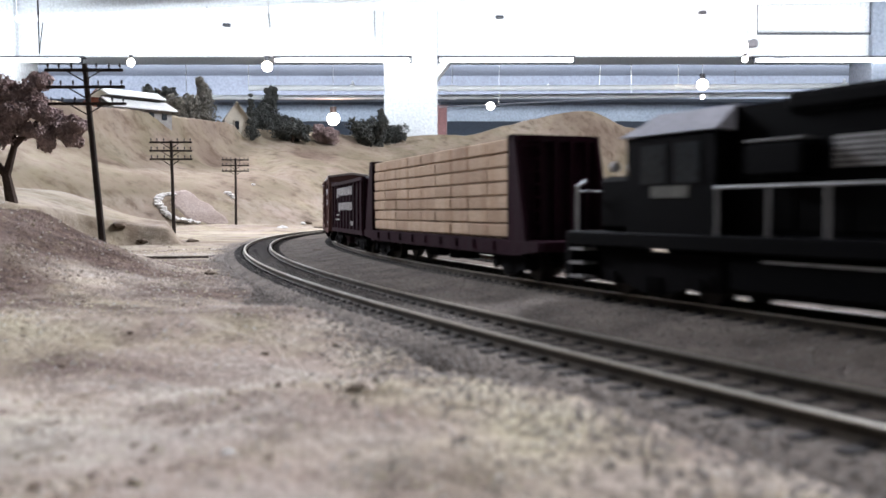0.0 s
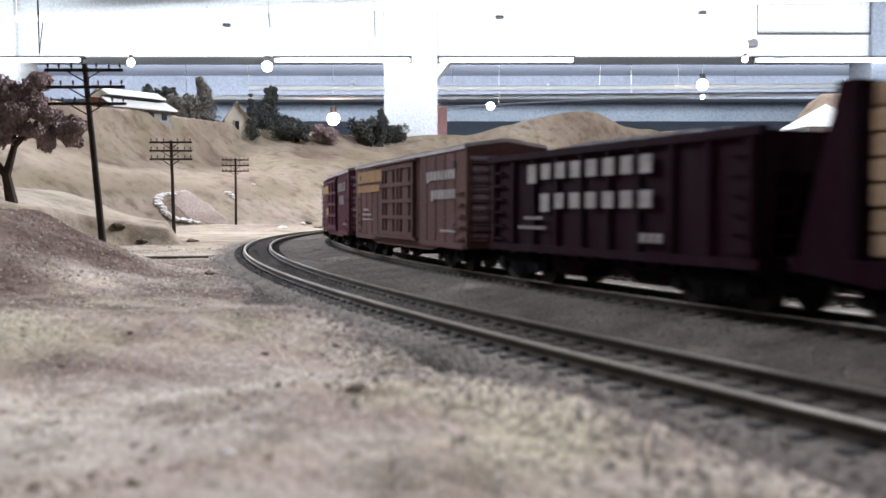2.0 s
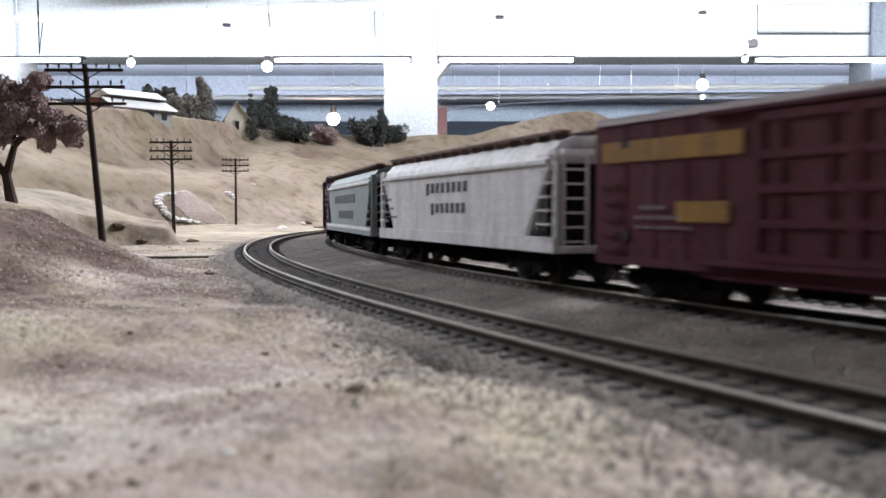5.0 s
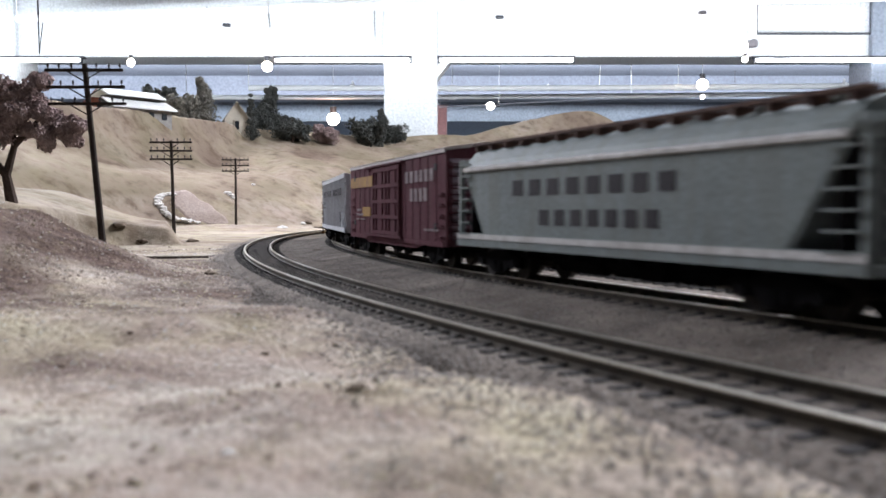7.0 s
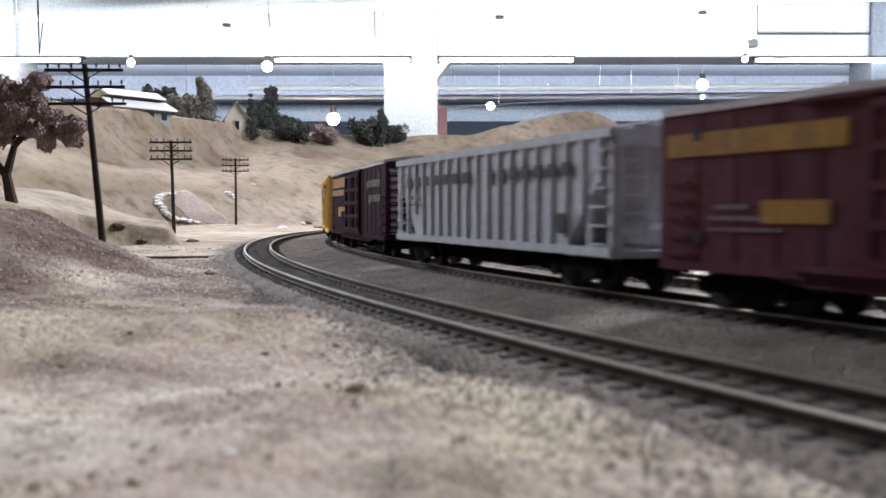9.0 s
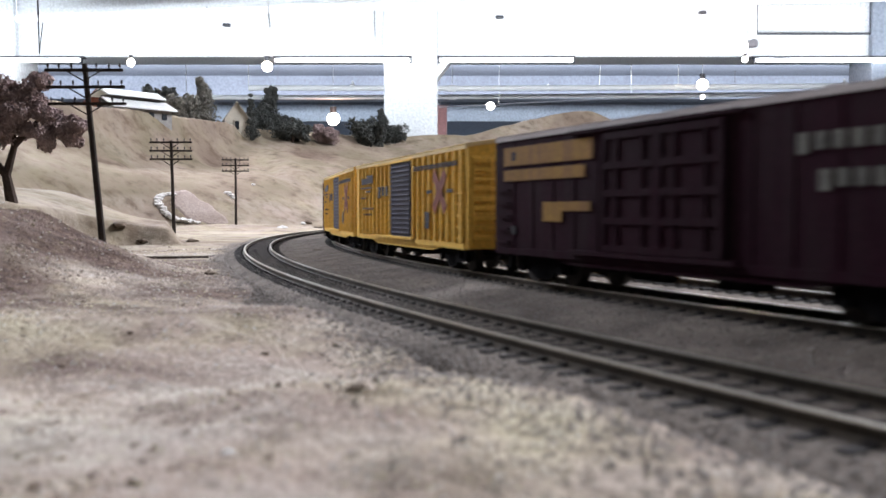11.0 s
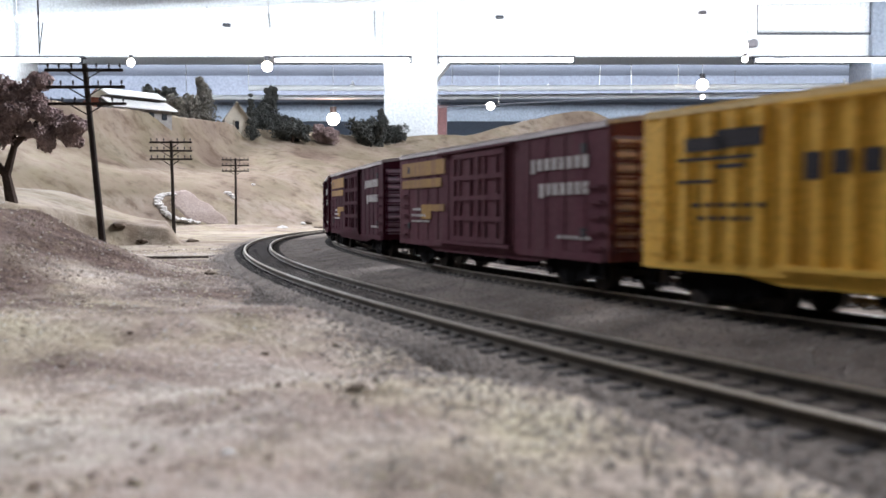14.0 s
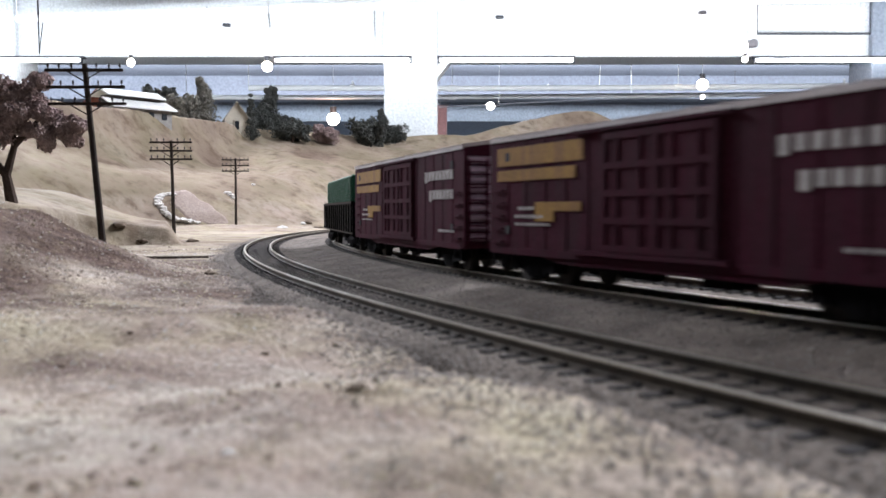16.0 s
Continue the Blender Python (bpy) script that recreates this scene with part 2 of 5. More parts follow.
# ---- mesh helpers, in millimetres ----
def box(bm, x0, x1, y0, y1, z0, z1):
    v = [bm.verts.new((x, y, z)) for x in (x0, x1) for y in (y0, y1) for z in (z0, z1)]
    for f in ((0, 1, 3, 2), (4, 6, 7, 5), (0, 4, 5, 1), (2, 3, 7, 6), (0, 2, 6, 4), (1, 5, 7, 3)):
        bm.faces.new([v[i] for i in f])
    return v


def bbox(bm, x0, x1, y0, y1, z0, z1, b=0.4):
    """A box with bevelled edges."""
    v = box(bm, x0, x1, y0, y1, z0, z1)
    edges = {e for w in v for e in w.link_edges}
    bmesh.ops.bevel(bm, geom=list(edges), offset=b, segments=1, affect="EDGES")


def prism(bm, outline, axis, a, b):
    """A polygon (p, q) drawn in the plane across `axis` and extruded from a to b."""
    def at(p, q, r):
        return {"x": (r, p, q), "y": (p, r, q), "z": (p, q, r)}[axis]
    lo, hi = [bm.verts.new(at(p, q, a)) for p, q in outline], [bm.verts.new(at(p, q, b)) for p, q in outline]
    n = len(outline)
    bm.faces.new(lo[::-1]), bm.faces.new(hi)
    for i in range(n):
        bm.faces.new((lo[i], lo[(i + 1) % n], hi[(i + 1) % n], hi[i]))


def rod(bm, a, b, r, r2=None, seg=6):
    a, b = Vector(a), Vector(b)
    r2 = r if r2 is None else r2
    q = (b - a).to_track_quat("Z", "Y")
    rings = []
    for c, rr in ((a, r), (b, r2)):
        rings.append([bm.verts.new(c + q @ Vector((rr * math.cos(k * math.tau / seg), rr * math.sin(k * math.tau / seg), 0))) for k in range(seg)])
    for k in range(seg):
        bm.faces.new((rings[0][k], rings[0][(k + 1) % seg], rings[1][(k + 1) % seg], rings[1][k]))
    bm.faces.new(rings[0][::-1]), bm.faces.new(rings[1])


def part(name, bm, material, parent=None, label="", smooth=False):
    bmesh.ops.recalc_face_normals(bm, faces=bm.faces[:])
    bmesh.ops.scale(bm, vec=(MM, MM, MM), verts=bm.verts[:])
    me = bpy.data.meshes.new(name)
    bm.to_mesh(me)
    bm.free()
    me.materials.append(material)
    if smooth:
        me.shade_smooth()
    ob = new(name, me)
    if parent:
        ob.parent = parent
    return tagged(ob, label)


def pieces(name, bm, material, parent, label=""):
    """Each loose piece of the bmesh becomes a part of its own."""
    todo = set(bm.verts)
    while todo:
        stack, isle = [todo.pop()], []
        while stack:
            v = stack.pop()
            isle.append(v)
            for e in v.link_edges:
                w = e.other_vert(v)
                if w in todo:
                    todo.discard(w)
                    stack.append(w)
        one, made = bmesh.new(), {}
        for v in isle:
            made[v] = one.verts.new(v.co)
        for f in {f for v in isle for f in v.link_faces}:
            one.faces.new([made[v] for v in f.verts])
        part(name, one, material, parent, label)
    bm.free()


def again(ob, parent, x=0, y=0, z=0, rz=0):
    """One more object on the same mesh, as a part of `parent`, in millimetres."""
    o = new(ob.name.split(".")[0], ob.data)
    o.parent, o.matrix_basis = parent, pose(x * MM, y * MM, z * MM, 0, 0, rz)
    return o


def thing(name, label, category, group="", at=None, kind=""):
    ob = new(name)
    ob.empty_display_size = 0.02
    if at is not None:
        ob.matrix_basis = at
    return tagged(ob, label, category, group, kind)


def arc(s, d, ref=None):
    """Point s mm along the line and d mm outside the near track's centre line."""
    a = PHI0 - s / (ref or R_NEAR)
    return CX + (R_NEAR + d) * math.cos(a), CY + (R_NEAR + d) * math.sin(a), a


def mesh_from(name, verts, faces, material, smooth=False):
    me = bpy.data.meshes.new(name)
    me.from_pydata([tuple(v) for v in (np.asarray(verts) * MM).tolist()], [], faces)
    me.materials.append(material)
    if smooth:
        me.shade_smooth()
    me.update()
    return new(name, me)


# ---- terrain ----
rng = np.random.default_rng(4)
LATT = rng.random((256, 256))


def vnoise(x, y):
    xi, yi = np.floor(x).astype(int), np.floor(y).astype(int)
    fx, fy = x - xi, y - yi
    fx, fy = fx * fx * (3 - 2 * fx), fy * fy * (3 - 2 * fy)
    a, b = LATT[xi % 256, yi % 256], LATT[(xi + 1) % 256, yi % 256]
    c, d = LATT[xi % 256, (yi + 1) % 256], LATT[(xi + 1) % 256, (yi + 1) % 256]
    return (a * (1 - fx) + b * fx) * (1 - fy) + (c * (1 - fx) + d * fx) * fy - 0.5


def fbm(x, y, size, octaves=4):
    z, amp = 0, 1.0
    for k in range(octaves):
        z = z + amp * vnoise(x / size + 17.3 * k, y / size + 5.1 * k)
        size, amp = size / 2.1, amp * 0.5
    return z


def step(a, b, x):
    u = np.clip((x - a) / (b - a), 0, 1)
    return u * u * (3 - 2 * u)


def ground(x, y):
    """Height of the scenery in mm."""
    x, y = np.asarray(x, float), np.asarray(y, float)
    d = np.hypot(x - CX, y - CY) - R_NEAR
    near = step(900, 300, np.hypot(x, y))
    z = -4.4 + (2.2 + 2.6 * near) * fbm(x, y, 62, 5) + 2.5 * fbm(x + 900, y, 220, 2)
    # low swell in the sand before the camera, then the mound beside it
    z = z + 5.5 * np.exp(-(((x + 70) / 75) ** 2 + ((y - 225) / 38) ** 2)) + 1.5 * np.exp(-(((x - 10) / 60) ** 2 + ((y - 120) / 30) ** 2))
    rm = np.sqrt(((x + 215) / 114) ** 2 + ((y - 385) / 150) ** 2)
    mound = 28 * step(1.0, 0.12, rm)
    z = z + mound * (1 + 0.3 * fbm(x, y, 45, 4)) + mound / 28 * 4 * fbm(x, y, 20, 3)
    # terrace with a cut edge, behind the mound
    edge = -0.2975 * y + 2 + 7 * fbm(x, y, 40, 3)
    front = np.interp(x, [-460, -400, -330, -300, -258], [520, 560, 640, 755, 780]) + 10 * fbm(x, y, 45, 3)
    terr = step(edge + 5, edge - 9, x) * step(front - 10, front + 12, y) * step(912, 872, y)
    rise = np.interp(-x, [230, 270, 314, 333, 364, 420, 700], [13.5, 18.5, 31, 38, 45, 52, 70])
    z = z + terr * (rise + 3 * fbm(x, y, 60, 3))
    # gentle rise at the hill's foot
    z = z + 9 * np.exp(-(((x + 334) / 130) ** 2 + ((y - 1490) / 150) ** 2))
    # the amphitheatre of hills
    px = [-1500, -900, -657, -476, -300, -130, 60, 180, 330, 460, 540, 700, 1000, 1600]
    yb = np.interp(x, px, [700, 760, 1020, 1430, 1560, 1680, 1800, 1950, 2100, 2150, 2250, 2300, 2500, 2700])
    yc = np.interp(x, px, [1300, 1350, 1680, 2280, 2400, 2500, 2600, 2700, 2800, 2800, 2850, 2900, 3000, 3100])
    hh = np.interp(x, px, [250, 240, 220, 236, 238, 226, 236, 276, 322, 345, 325, 300, 300, 300])
    u = np.clip((y - yb + 45 * fbm(x, y, 260, 3)) / (yc - yb), 0, 1)
    prof = u ** 0.75 * (1 - 0.35 * np.sin(math.pi * u)) + 0.25 * np.sin(math.pi * u) * np.clip(1 - u, 0, 1)
    prof = prof - 0.16 * step(1.0, 1.9, (y - yb) / (yc - yb))
    gul = fbm(x * 1.3 + 0.4 * y, y * 0.3, 170, 3)
    hill = hh * prof * (1 + 0.10 * fbm(x, y, 300, 3)) + np.sin(math.pi * np.clip(u, 0, 1)) * (26 * gul + 9 * fbm(x, y, 110, 2))
    # level corridor for the tracks
    cor = np.maximum(step(60, 330, d), step(-200, -420, d))
    z = z + hill * cor
    # inner mound, seen over the train
    z = z + step(-190, -330, d) * (262 * np.exp(-(((x - 760) / 150) ** 2 + ((y - 1800) / 170) ** 2)) * (1 + 0.12 * fbm(x, y, 90, 4)))
    # cut for the track beds
    bed = step(26, 17, d) * step(-155, -140, d)
    return z * (1 - bed) - 5.0 * bed


def axis(*spans):
    out = []
    for a, b, st in spans:
        out += list(np.arange(a, b, st))
    return np.array(out + [spans[-1][1]])


XS = axis((-1700, -900, 25), (-900, -460, 10), (-460, 360, 4), (360, 1000, 10), (1000, 2700, 40))
YS = axis((-1300, -100, 40), (-100, 60, 8), (60, 560, 3.5), (560, 1100, 6), (1100, 2900, 11), (2900, 3300, 40))
gx, gy = np.meshgrid(XS, YS)
gz = ground(gx, gy)
nx, ny = len(XS), len(YS)
idx = np.arange(nx * ny).reshape(ny, nx)
quads = np.stack([idx[:-1, :-1], idx[:-1, 1:], idx[1:, 1:], idx[1:, :-1]], -1).reshape(-1, 4)
me = bpy.data.meshes.new("ground")
me.from_pydata((np.stack([gx, gy, gz], -1).reshape(-1, 3) * MM).tolist(), [], quads.tolist())
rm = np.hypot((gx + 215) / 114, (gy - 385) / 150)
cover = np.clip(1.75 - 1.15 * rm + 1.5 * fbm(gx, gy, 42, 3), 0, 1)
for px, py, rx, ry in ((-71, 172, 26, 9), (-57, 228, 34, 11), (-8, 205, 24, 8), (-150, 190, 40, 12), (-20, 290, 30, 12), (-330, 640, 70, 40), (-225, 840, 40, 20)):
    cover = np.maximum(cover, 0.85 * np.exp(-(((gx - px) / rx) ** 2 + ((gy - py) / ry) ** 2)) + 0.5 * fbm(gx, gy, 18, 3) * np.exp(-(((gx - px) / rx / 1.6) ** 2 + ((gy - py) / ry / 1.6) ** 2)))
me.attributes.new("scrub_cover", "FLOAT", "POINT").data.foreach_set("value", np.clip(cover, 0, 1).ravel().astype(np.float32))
dry = np.maximum(step(18, 60, gz), 0.72) * step(520, 760, gy + 90 * fbm(gx, gy, 120, 3)) * (0.85 + 0.5 * fbm(gx, gy, 240, 3))
me.attributes.new("dry_grass", "FLOAT", "POINT").data.foreach_set("value", np.clip(dry, 0, 1).ravel().astype(np.float32))
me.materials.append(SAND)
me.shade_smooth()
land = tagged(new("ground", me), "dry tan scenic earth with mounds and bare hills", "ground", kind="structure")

# the benchwork under the scenery
bm = bmesh.new()
box(bm, -1700, 2700, -1300, 3300, -1050, -60)
tagged(part("layout_bench", bm, mat("bench_plywood", (0.3, 0.22, 0.14), None, 90, 0.8, fine=8)), "plain plywood bench carrying the model scenery", "bench", kind="structure")


# ---- tracks ----
def strip(name, d0, d1, z0, z1, material, s0=-2400, s1=3300, st=14, crown=None):
    """A bed or rail swept along the curve: outline across it as (d, z)."""
    outline = crown or [(d0, z0), (d0, z1), (d1, z1), (d1, z0)]
    n = len(outline)
    verts, faces = [], []
    steps = int((s1 - s0) / st) + 1
    for i in range(steps):
        s = s0 + i * st
        for d, z in outline:
            x, y, _ = arc(s, d)
            verts.append((x, y, z))
        if i:
            for k in range(n - (1 if crown and outline[0] != outline[-1] else 0)):
                a, b = (i - 1) * n + k, (i - 1) * n + (k + 1) % n
                faces.append((a, b, b + n, a + n))
    return mesh_from(name, verts, faces, material)


bed = strip("ballast_bed", 0, 0, 0, 0, BALLAST, crown=[(27, -8.5), (21, -4.6), (16, -2.45), (8, -2.25), (-8, -2.25), (-16, -2.45), (-24, -2.9), (-34, -2.2), (-44, -1.0), (-50, -0.5), (-82, -0.5), (-92, -2.6), (-104, -1.0), (-136, -1.0), (-146, -5.5)])
tagged(bed, "grey crushed ballast under the model tracks", "ballast", kind="structure")
bed.data.shade_smooth()

RAILOUT = [(-0.55, 0.0), (-0.55, -0.75), (-0.2, -0.95), (-0.2, -1.75), (-1.1, -2.0), (-1.1, -2.4), (1.1, -2.4), (1.1, -2.0), (0.2, -1.75), (0.2, -0.95), (0.55, -0.75), (0.55, 0.0), (0.35, 0.08), (-0.35, 0.08)]


def tie_mesh(seed):
    r = random.Random(seed)
    bm = bmesh.new()
    bbox(bm, -15 + r.uniform(-.5, .5), 15 + r.uniform(-.5, .5), -1.3, 1.3, -3.6, -2.05, 0.25)
    for sgn in (-1, 1):
        for e in (-1, 1):
            box(bm, sgn * 8.6 + e * 1.7 - 0.5, sgn * 8.6 + e * 1.7 + 0.5, -0.7, 0.7, -2.05, -1.6)
    bmesh.ops.scale(bm, vec=(MM, MM, MM), verts=bm.verts[:])
    me = bpy.data.meshes.new("tie")
    bm.to_mesh(me)
    bm.free()
    me.materials.append(TIE)
    return me


def track(d0, zt, label, parts_from):
    """Two rails on ties; the nearest 290 ties are parts."""
    top = thing("railway_track", label, "railway track", "model railway tracks", kind="structure")
    for sgn in (-1, 1):
        off = d0 + sgn * 8.65
        rail = strip("rail", 0, 0, 0, 0, RAILSIDE, crown=[(off + a, zt + b) for a, b in RAILOUT[:12]] + [(off - 0.55, zt - 0.002)])
        rail.parent = top
        head = strip("rail_head", off - 0.6, off + 0.6, zt - 0.22, zt + 0.06, RAILTOP)
        head.parent = rail
        tagged(head, "worn bright rail head")
    shapes = [tie_mesh(k) for k in range(4)]
    rest_v, rest_f = [], []
    s, n = -2380.0, 0
    rr = random.Random(3)
    while s < 3280:
        x, y, a = arc(s, d0)
        if parts_from <= s < parts_from + 290 * 6.8:
            o = new("tie", shapes[n % 4])
            o.parent = top
            o.matrix_basis = pose(x * MM, y * MM, zt * MM, 0, 0, math.degrees(a) + rr.uniform(-1.2, 1.2))
        else:
            c, q = math.cos(a), math.sin(a)
            b0 = len(rest_v)
            for z in (-3.6, -2.05):
                for l, w in ((-15, -1.3), (15, -1.3), (15, 1.3), (-15, 1.3)):
                    rest_v.append((x + l * c - w * q, y + l * q + w * c, zt + z))
            rest_f += [tuple(b0 + i for i in f) for f in ((0, 1, 5, 4), (1, 2, 6, 5), (2, 3, 7, 6), (3, 0, 4, 7), (4, 5, 6, 7))]
        s, n = s + 6.8, n + 1
    rest = mesh_from("farther_ties", rest_v, rest_f, TIE)
    rest.parent = top
    tagged(rest, kind="stuff")
    return top


track(0, 0.0, "weathered model track with brown rails on dark ties", -230)
track(-66.1, Z_FAR, "polished model track carrying the freight train", -330)
track(-120, Z_FAR, "third model track behind the freight train", -330)

# loose ballast stones along the near track
OCT = [(1, 0, 0), (0, 1, 0), (-1, 0, 0), (0, -1, 0), (0, 0, 0.8), (0, 0, -0.8)]
OF = [(0, 1, 4), (1, 2, 4), (2, 3, 4), (3, 0, 4), (1, 0, 5), (2, 1, 5), (3, 2, 5), (0, 3, 5)]
def scatter(n, pick, size, flat, seed):
    """n small crumbs at (x, y, z) given by pick(random)."""
    r = random.Random(seed)
    verts, faces = [], []
    for i in range(n):
        at = pick(r)
        if at is None:
            continue
        k0, th, b0 = r.uniform(*size) * at[3], r.uniform(0, 6.28), len(verts)
        c, q = math.cos(th), math.sin(th)
        for u, v, w in OCT:
            k = k0 * r.uniform(0.65, 1.3)
            verts.append((at[0] + k * (u * c - v * q), at[1] + k * (u * q + v * c), at[2] + k * w * flat))
        faces += [tuple(b0 + j for j in f) for f in OF]
    return verts, faces


def bed_z(d):
    return np.interp(d, [-50, -44, -34, -24, -16, -8, 8, 16, 25, 34], [-0.5, -1.0, -2.2, -2.9, -2.45, -2.25, -2.25, -2.45, -6.5, -9])


def on_bed(r):
    s = -70 + 900 * r.random() ** 1.7
    d = r.choice((r.uniform(-50, 26), r.uniform(-7, 7), r.uniform(9, 24), r.uniform(-50, -9)))
    if abs(abs(d) - 8.65) < 1.6:
        return None
    x, y, _ = arc(s, d)
    return x, y, float(bed_z(d)), 1.0


def beside_bed(r):
    s = -70 + 1000 * r.random() ** 1.6
    d = 20 + abs(r.gauss(0, 7 + 20 * max(0, 1 - (s + 70) / 200)))
    x, y, _ = arc(s, d)
    return x, y, 0.0, 1.0


verts, faces = scatter(20000, on_bed, (0.3, 0.75), 0.55, 9)
v2, f2 = scatter(17000, beside_bed, (0.25, 0.6), 0.55, 10)
v2 = np.array(v2).reshape(-1, 6, 3)
d2 = np.hypot(v2[:, 0, 0] - CX, v2[:, 0, 1] - CY) - R_NEAR
v2[:, :, 2] += np.maximum(np.where(d2 < 34, bed_z(d2), -99), ground(v2[:, 0, 0], v2[:, 0, 1]))[:, None]
v2 = v2.reshape(-1, 3).tolist()
k = len(verts)
verts, faces = verts + v2, faces + [tuple(i + k for i in f) for f in f2]
tagged(mesh_from("loose_ballast", verts, faces, PEBBLE), "loose grey ballast stones beside the track", "gravel", kind="stuff")


def flock_material(name, cols):
    """Crumbs in several earth colours, picked crumb by crumb."""
    m = mat(name, cols[0], cols[0], 20, 0.95, fine=0.8, spec=0.1)
    nt = m.node_tree
    geo, ramp = nt.nodes.new("ShaderNodeNewGeometry"), nt.nodes.new("ShaderNodeValToRGB")
    ramp.color_ramp.interpolation = "CONSTANT"
    while len(ramp.color_ramp.elements) < len(cols):
        ramp.color_ramp.elements.new(0.5)
    for i, (e, c) in enumerate(zip(ramp.color_ramp.elements, cols)):
        e.position, e.color = i / len(cols), (*c, 1)
    nt.links.new(geo.outputs["Random Per Island"], ramp.inputs["Fac"])
    nt.links.new(ramp.outputs["Color"], nt.nodes["Principled BSDF"].inputs["Base Color"])
    return m


FLOCK = flock_material("earth_flock", [(0.47, 0.41, 0.34), (0.38, 0.31, 0.26), (0.48, 0.46, 0.42), (0.30, 0.24, 0.20), (0.44, 0.39, 0.26), (0.52, 0.46, 0.38)])
SCRUB = flock_material("brown_scrub", [(0.16, 0.12, 0.10), (0.13, 0.095, 0.08), (0.20, 0.155, 0.115), (0.15, 0.13, 0.08), (0.11, 0.08, 0.07)])


def on_earth(r):
    y = 75 + 620 * r.random() ** 1.8
    x = r.uniform(-0.52, 0.5) * (y + 25)
    if math.hypot(x - CX, y - CY) - R_NEAR < 24 + 10 * r.random():
        return None
    return x, y, 0.0, 0.6 + y / 330


def on_near(r):
    y = 80 + 260 * r.random() ** 1.3
    x = r.uniform(-0.52, 0.35) * (y + 20)
    if math.hypot(x - CX, y - CY) - R_NEAR < 34 or float(fbm(x, y, 50, 2)) > 0.05:
        return None
    return x, y, 0.0, 1.0


def on_mound(r):
    x, y = r.uniform(-300, -90), r.uniform(215, 420)
    q = math.hypot((x + 215) / 114, (y - 385) / 150)
    if q > 1.12 or r.random() < 0.35 * q + float(fbm(x + 40, y, 40, 3)) * 1.6:
        return None
    return x, y, 0.0, 1.0


for pick, n, size, flat, m, label, nm in ((on_earth, 20000, (0.16, 0.5), 0.6, FLOCK, "fine earth crumbs in mixed tan and grey", "earth_crumbs"), (on_near, 600, (0.5, 1.1), 0.5, SCRUB, "small brown clods strewn on the earth", "earth_clods"), (on_mound, 5000, (0.3, 0.7), 0.7, SCRUB, "low brown scrub matting on the mound", "brown_scrub")):
    verts, faces = scatter(n, pick, size, flat, 31)
    va = np.array(verts).reshape(-1, 6, 3)
    va[:, :, 2] += ground(va[:, 0, 0], va[:, 0, 1])[:, None]
    tagged(mesh_from(nm, va.reshape(-1, 3), faces, m), label, "gravel" if nm != "brown_scrub" else "scrub", kind="stuff")


# ---- the room, in metres ----
def room_box(name, x0, x1, y0, y1, z0, z1, material, label, category="", kind="structure", b=0.0):
    bm = bmesh.new()
    if b:
        bbox(bm, x0 * 1000, x1 * 1000, y0 * 1000, y1 * 1000, z0 * 1000, z1 * 1000, b)
    else:
        box(bm, x0 * 1000, x1 * 1000, y0 * 1000, y1 * 1000, z0 * 1000, z1 * 1000)
    return tagged(part(name, bm, material), label, category or name.split("_")[0], kind=kind)


FL, CE = -1.05, 1.95
room_box("floor", -9, 9, -6, 19, FL - 0.1, FL, FLOOR, "plain grey concrete basement floor", "floor")
room_box("ceiling", -9, 9, -6, 8.5, CE, CE + 0.1, WHITE_PAINT, "white painted basement ceiling", "ceiling")
room_box("ceiling_far", -9, 9, 8.5, 19, CE, CE + 0.1, FAR_DIM, "blue-grey ceiling of the far bay, dimmed by its colour", "ceiling")
room_box("wall_north", -9, 9, 18.9, 19, FL, CE, GREY_PAINT, "blue-grey painted far wall", "wall")
room_box("wall_south", -9, 9, -6, -5.9, FL, CE, GREY_PAINT, "blue-grey painted near wall", "wall")
room_box("wall_west", -9, -8.9, -5.9, 18.9, FL, CE, GREY_PAINT, "blue-grey painted side wall", "wall")
room_box("wall_east", 8.9, 9, -5.9, 18.9, FL, CE, GREY_PAINT, "blue-grey painted side wall", "wall")

# ceiling beams across the room, the far one dimmed in colour, with the columns under them
room_box("ceiling_beam_1", -8.9, 8.9, 8.30, 8.75, 1.42, CE, WHITE_PAINT, "deep white painted ceiling beam", "beam", b=8)
room_box("ceiling_beam_2", -8.9, 8.9, 13.0, 13.4, 1.62, CE, FAR_DIM, "blue-grey ceiling beam farther off, dimmed by its colour", "beam", b=8)
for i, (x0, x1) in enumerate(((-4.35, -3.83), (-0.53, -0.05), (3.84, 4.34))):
    room_box("column_%d" % (i + 1), x0, x1, 8.22, 8.70, FL, CE - 0.01, WHITE_PAINT if i < 2 else COLUMN_DIM, "square painted basement column", "column", b=10)
bm = bmesh.new()
prism(bm, [(-0.05 * 1000, 1420), (-0.05 * 1000, 1230), (90, 1420)], "y", 8305, 8600)
tagged(part("column_bracket", bm, WHITE_PAINT), "white corner bracket between column and beam", "bracket", kind="structure")
# a lower bulkhead along the far wall, darker under it
room_box("far_bulkhead", -8.9, 8.9, 15.5, 18.9, 1.55, CE, GREY_PAINT, "blue-grey boxed bulkhead under the ceiling", "bulkhead")
room_box("door_frame_1", -0.10, 0.06, 13.8, 13.9, FL, 1.62, mat("dark_red_trim", (0.16, 0.08, 0.08), None, 60, 0.7, fine=9), "dark painted post beside the column", "post")


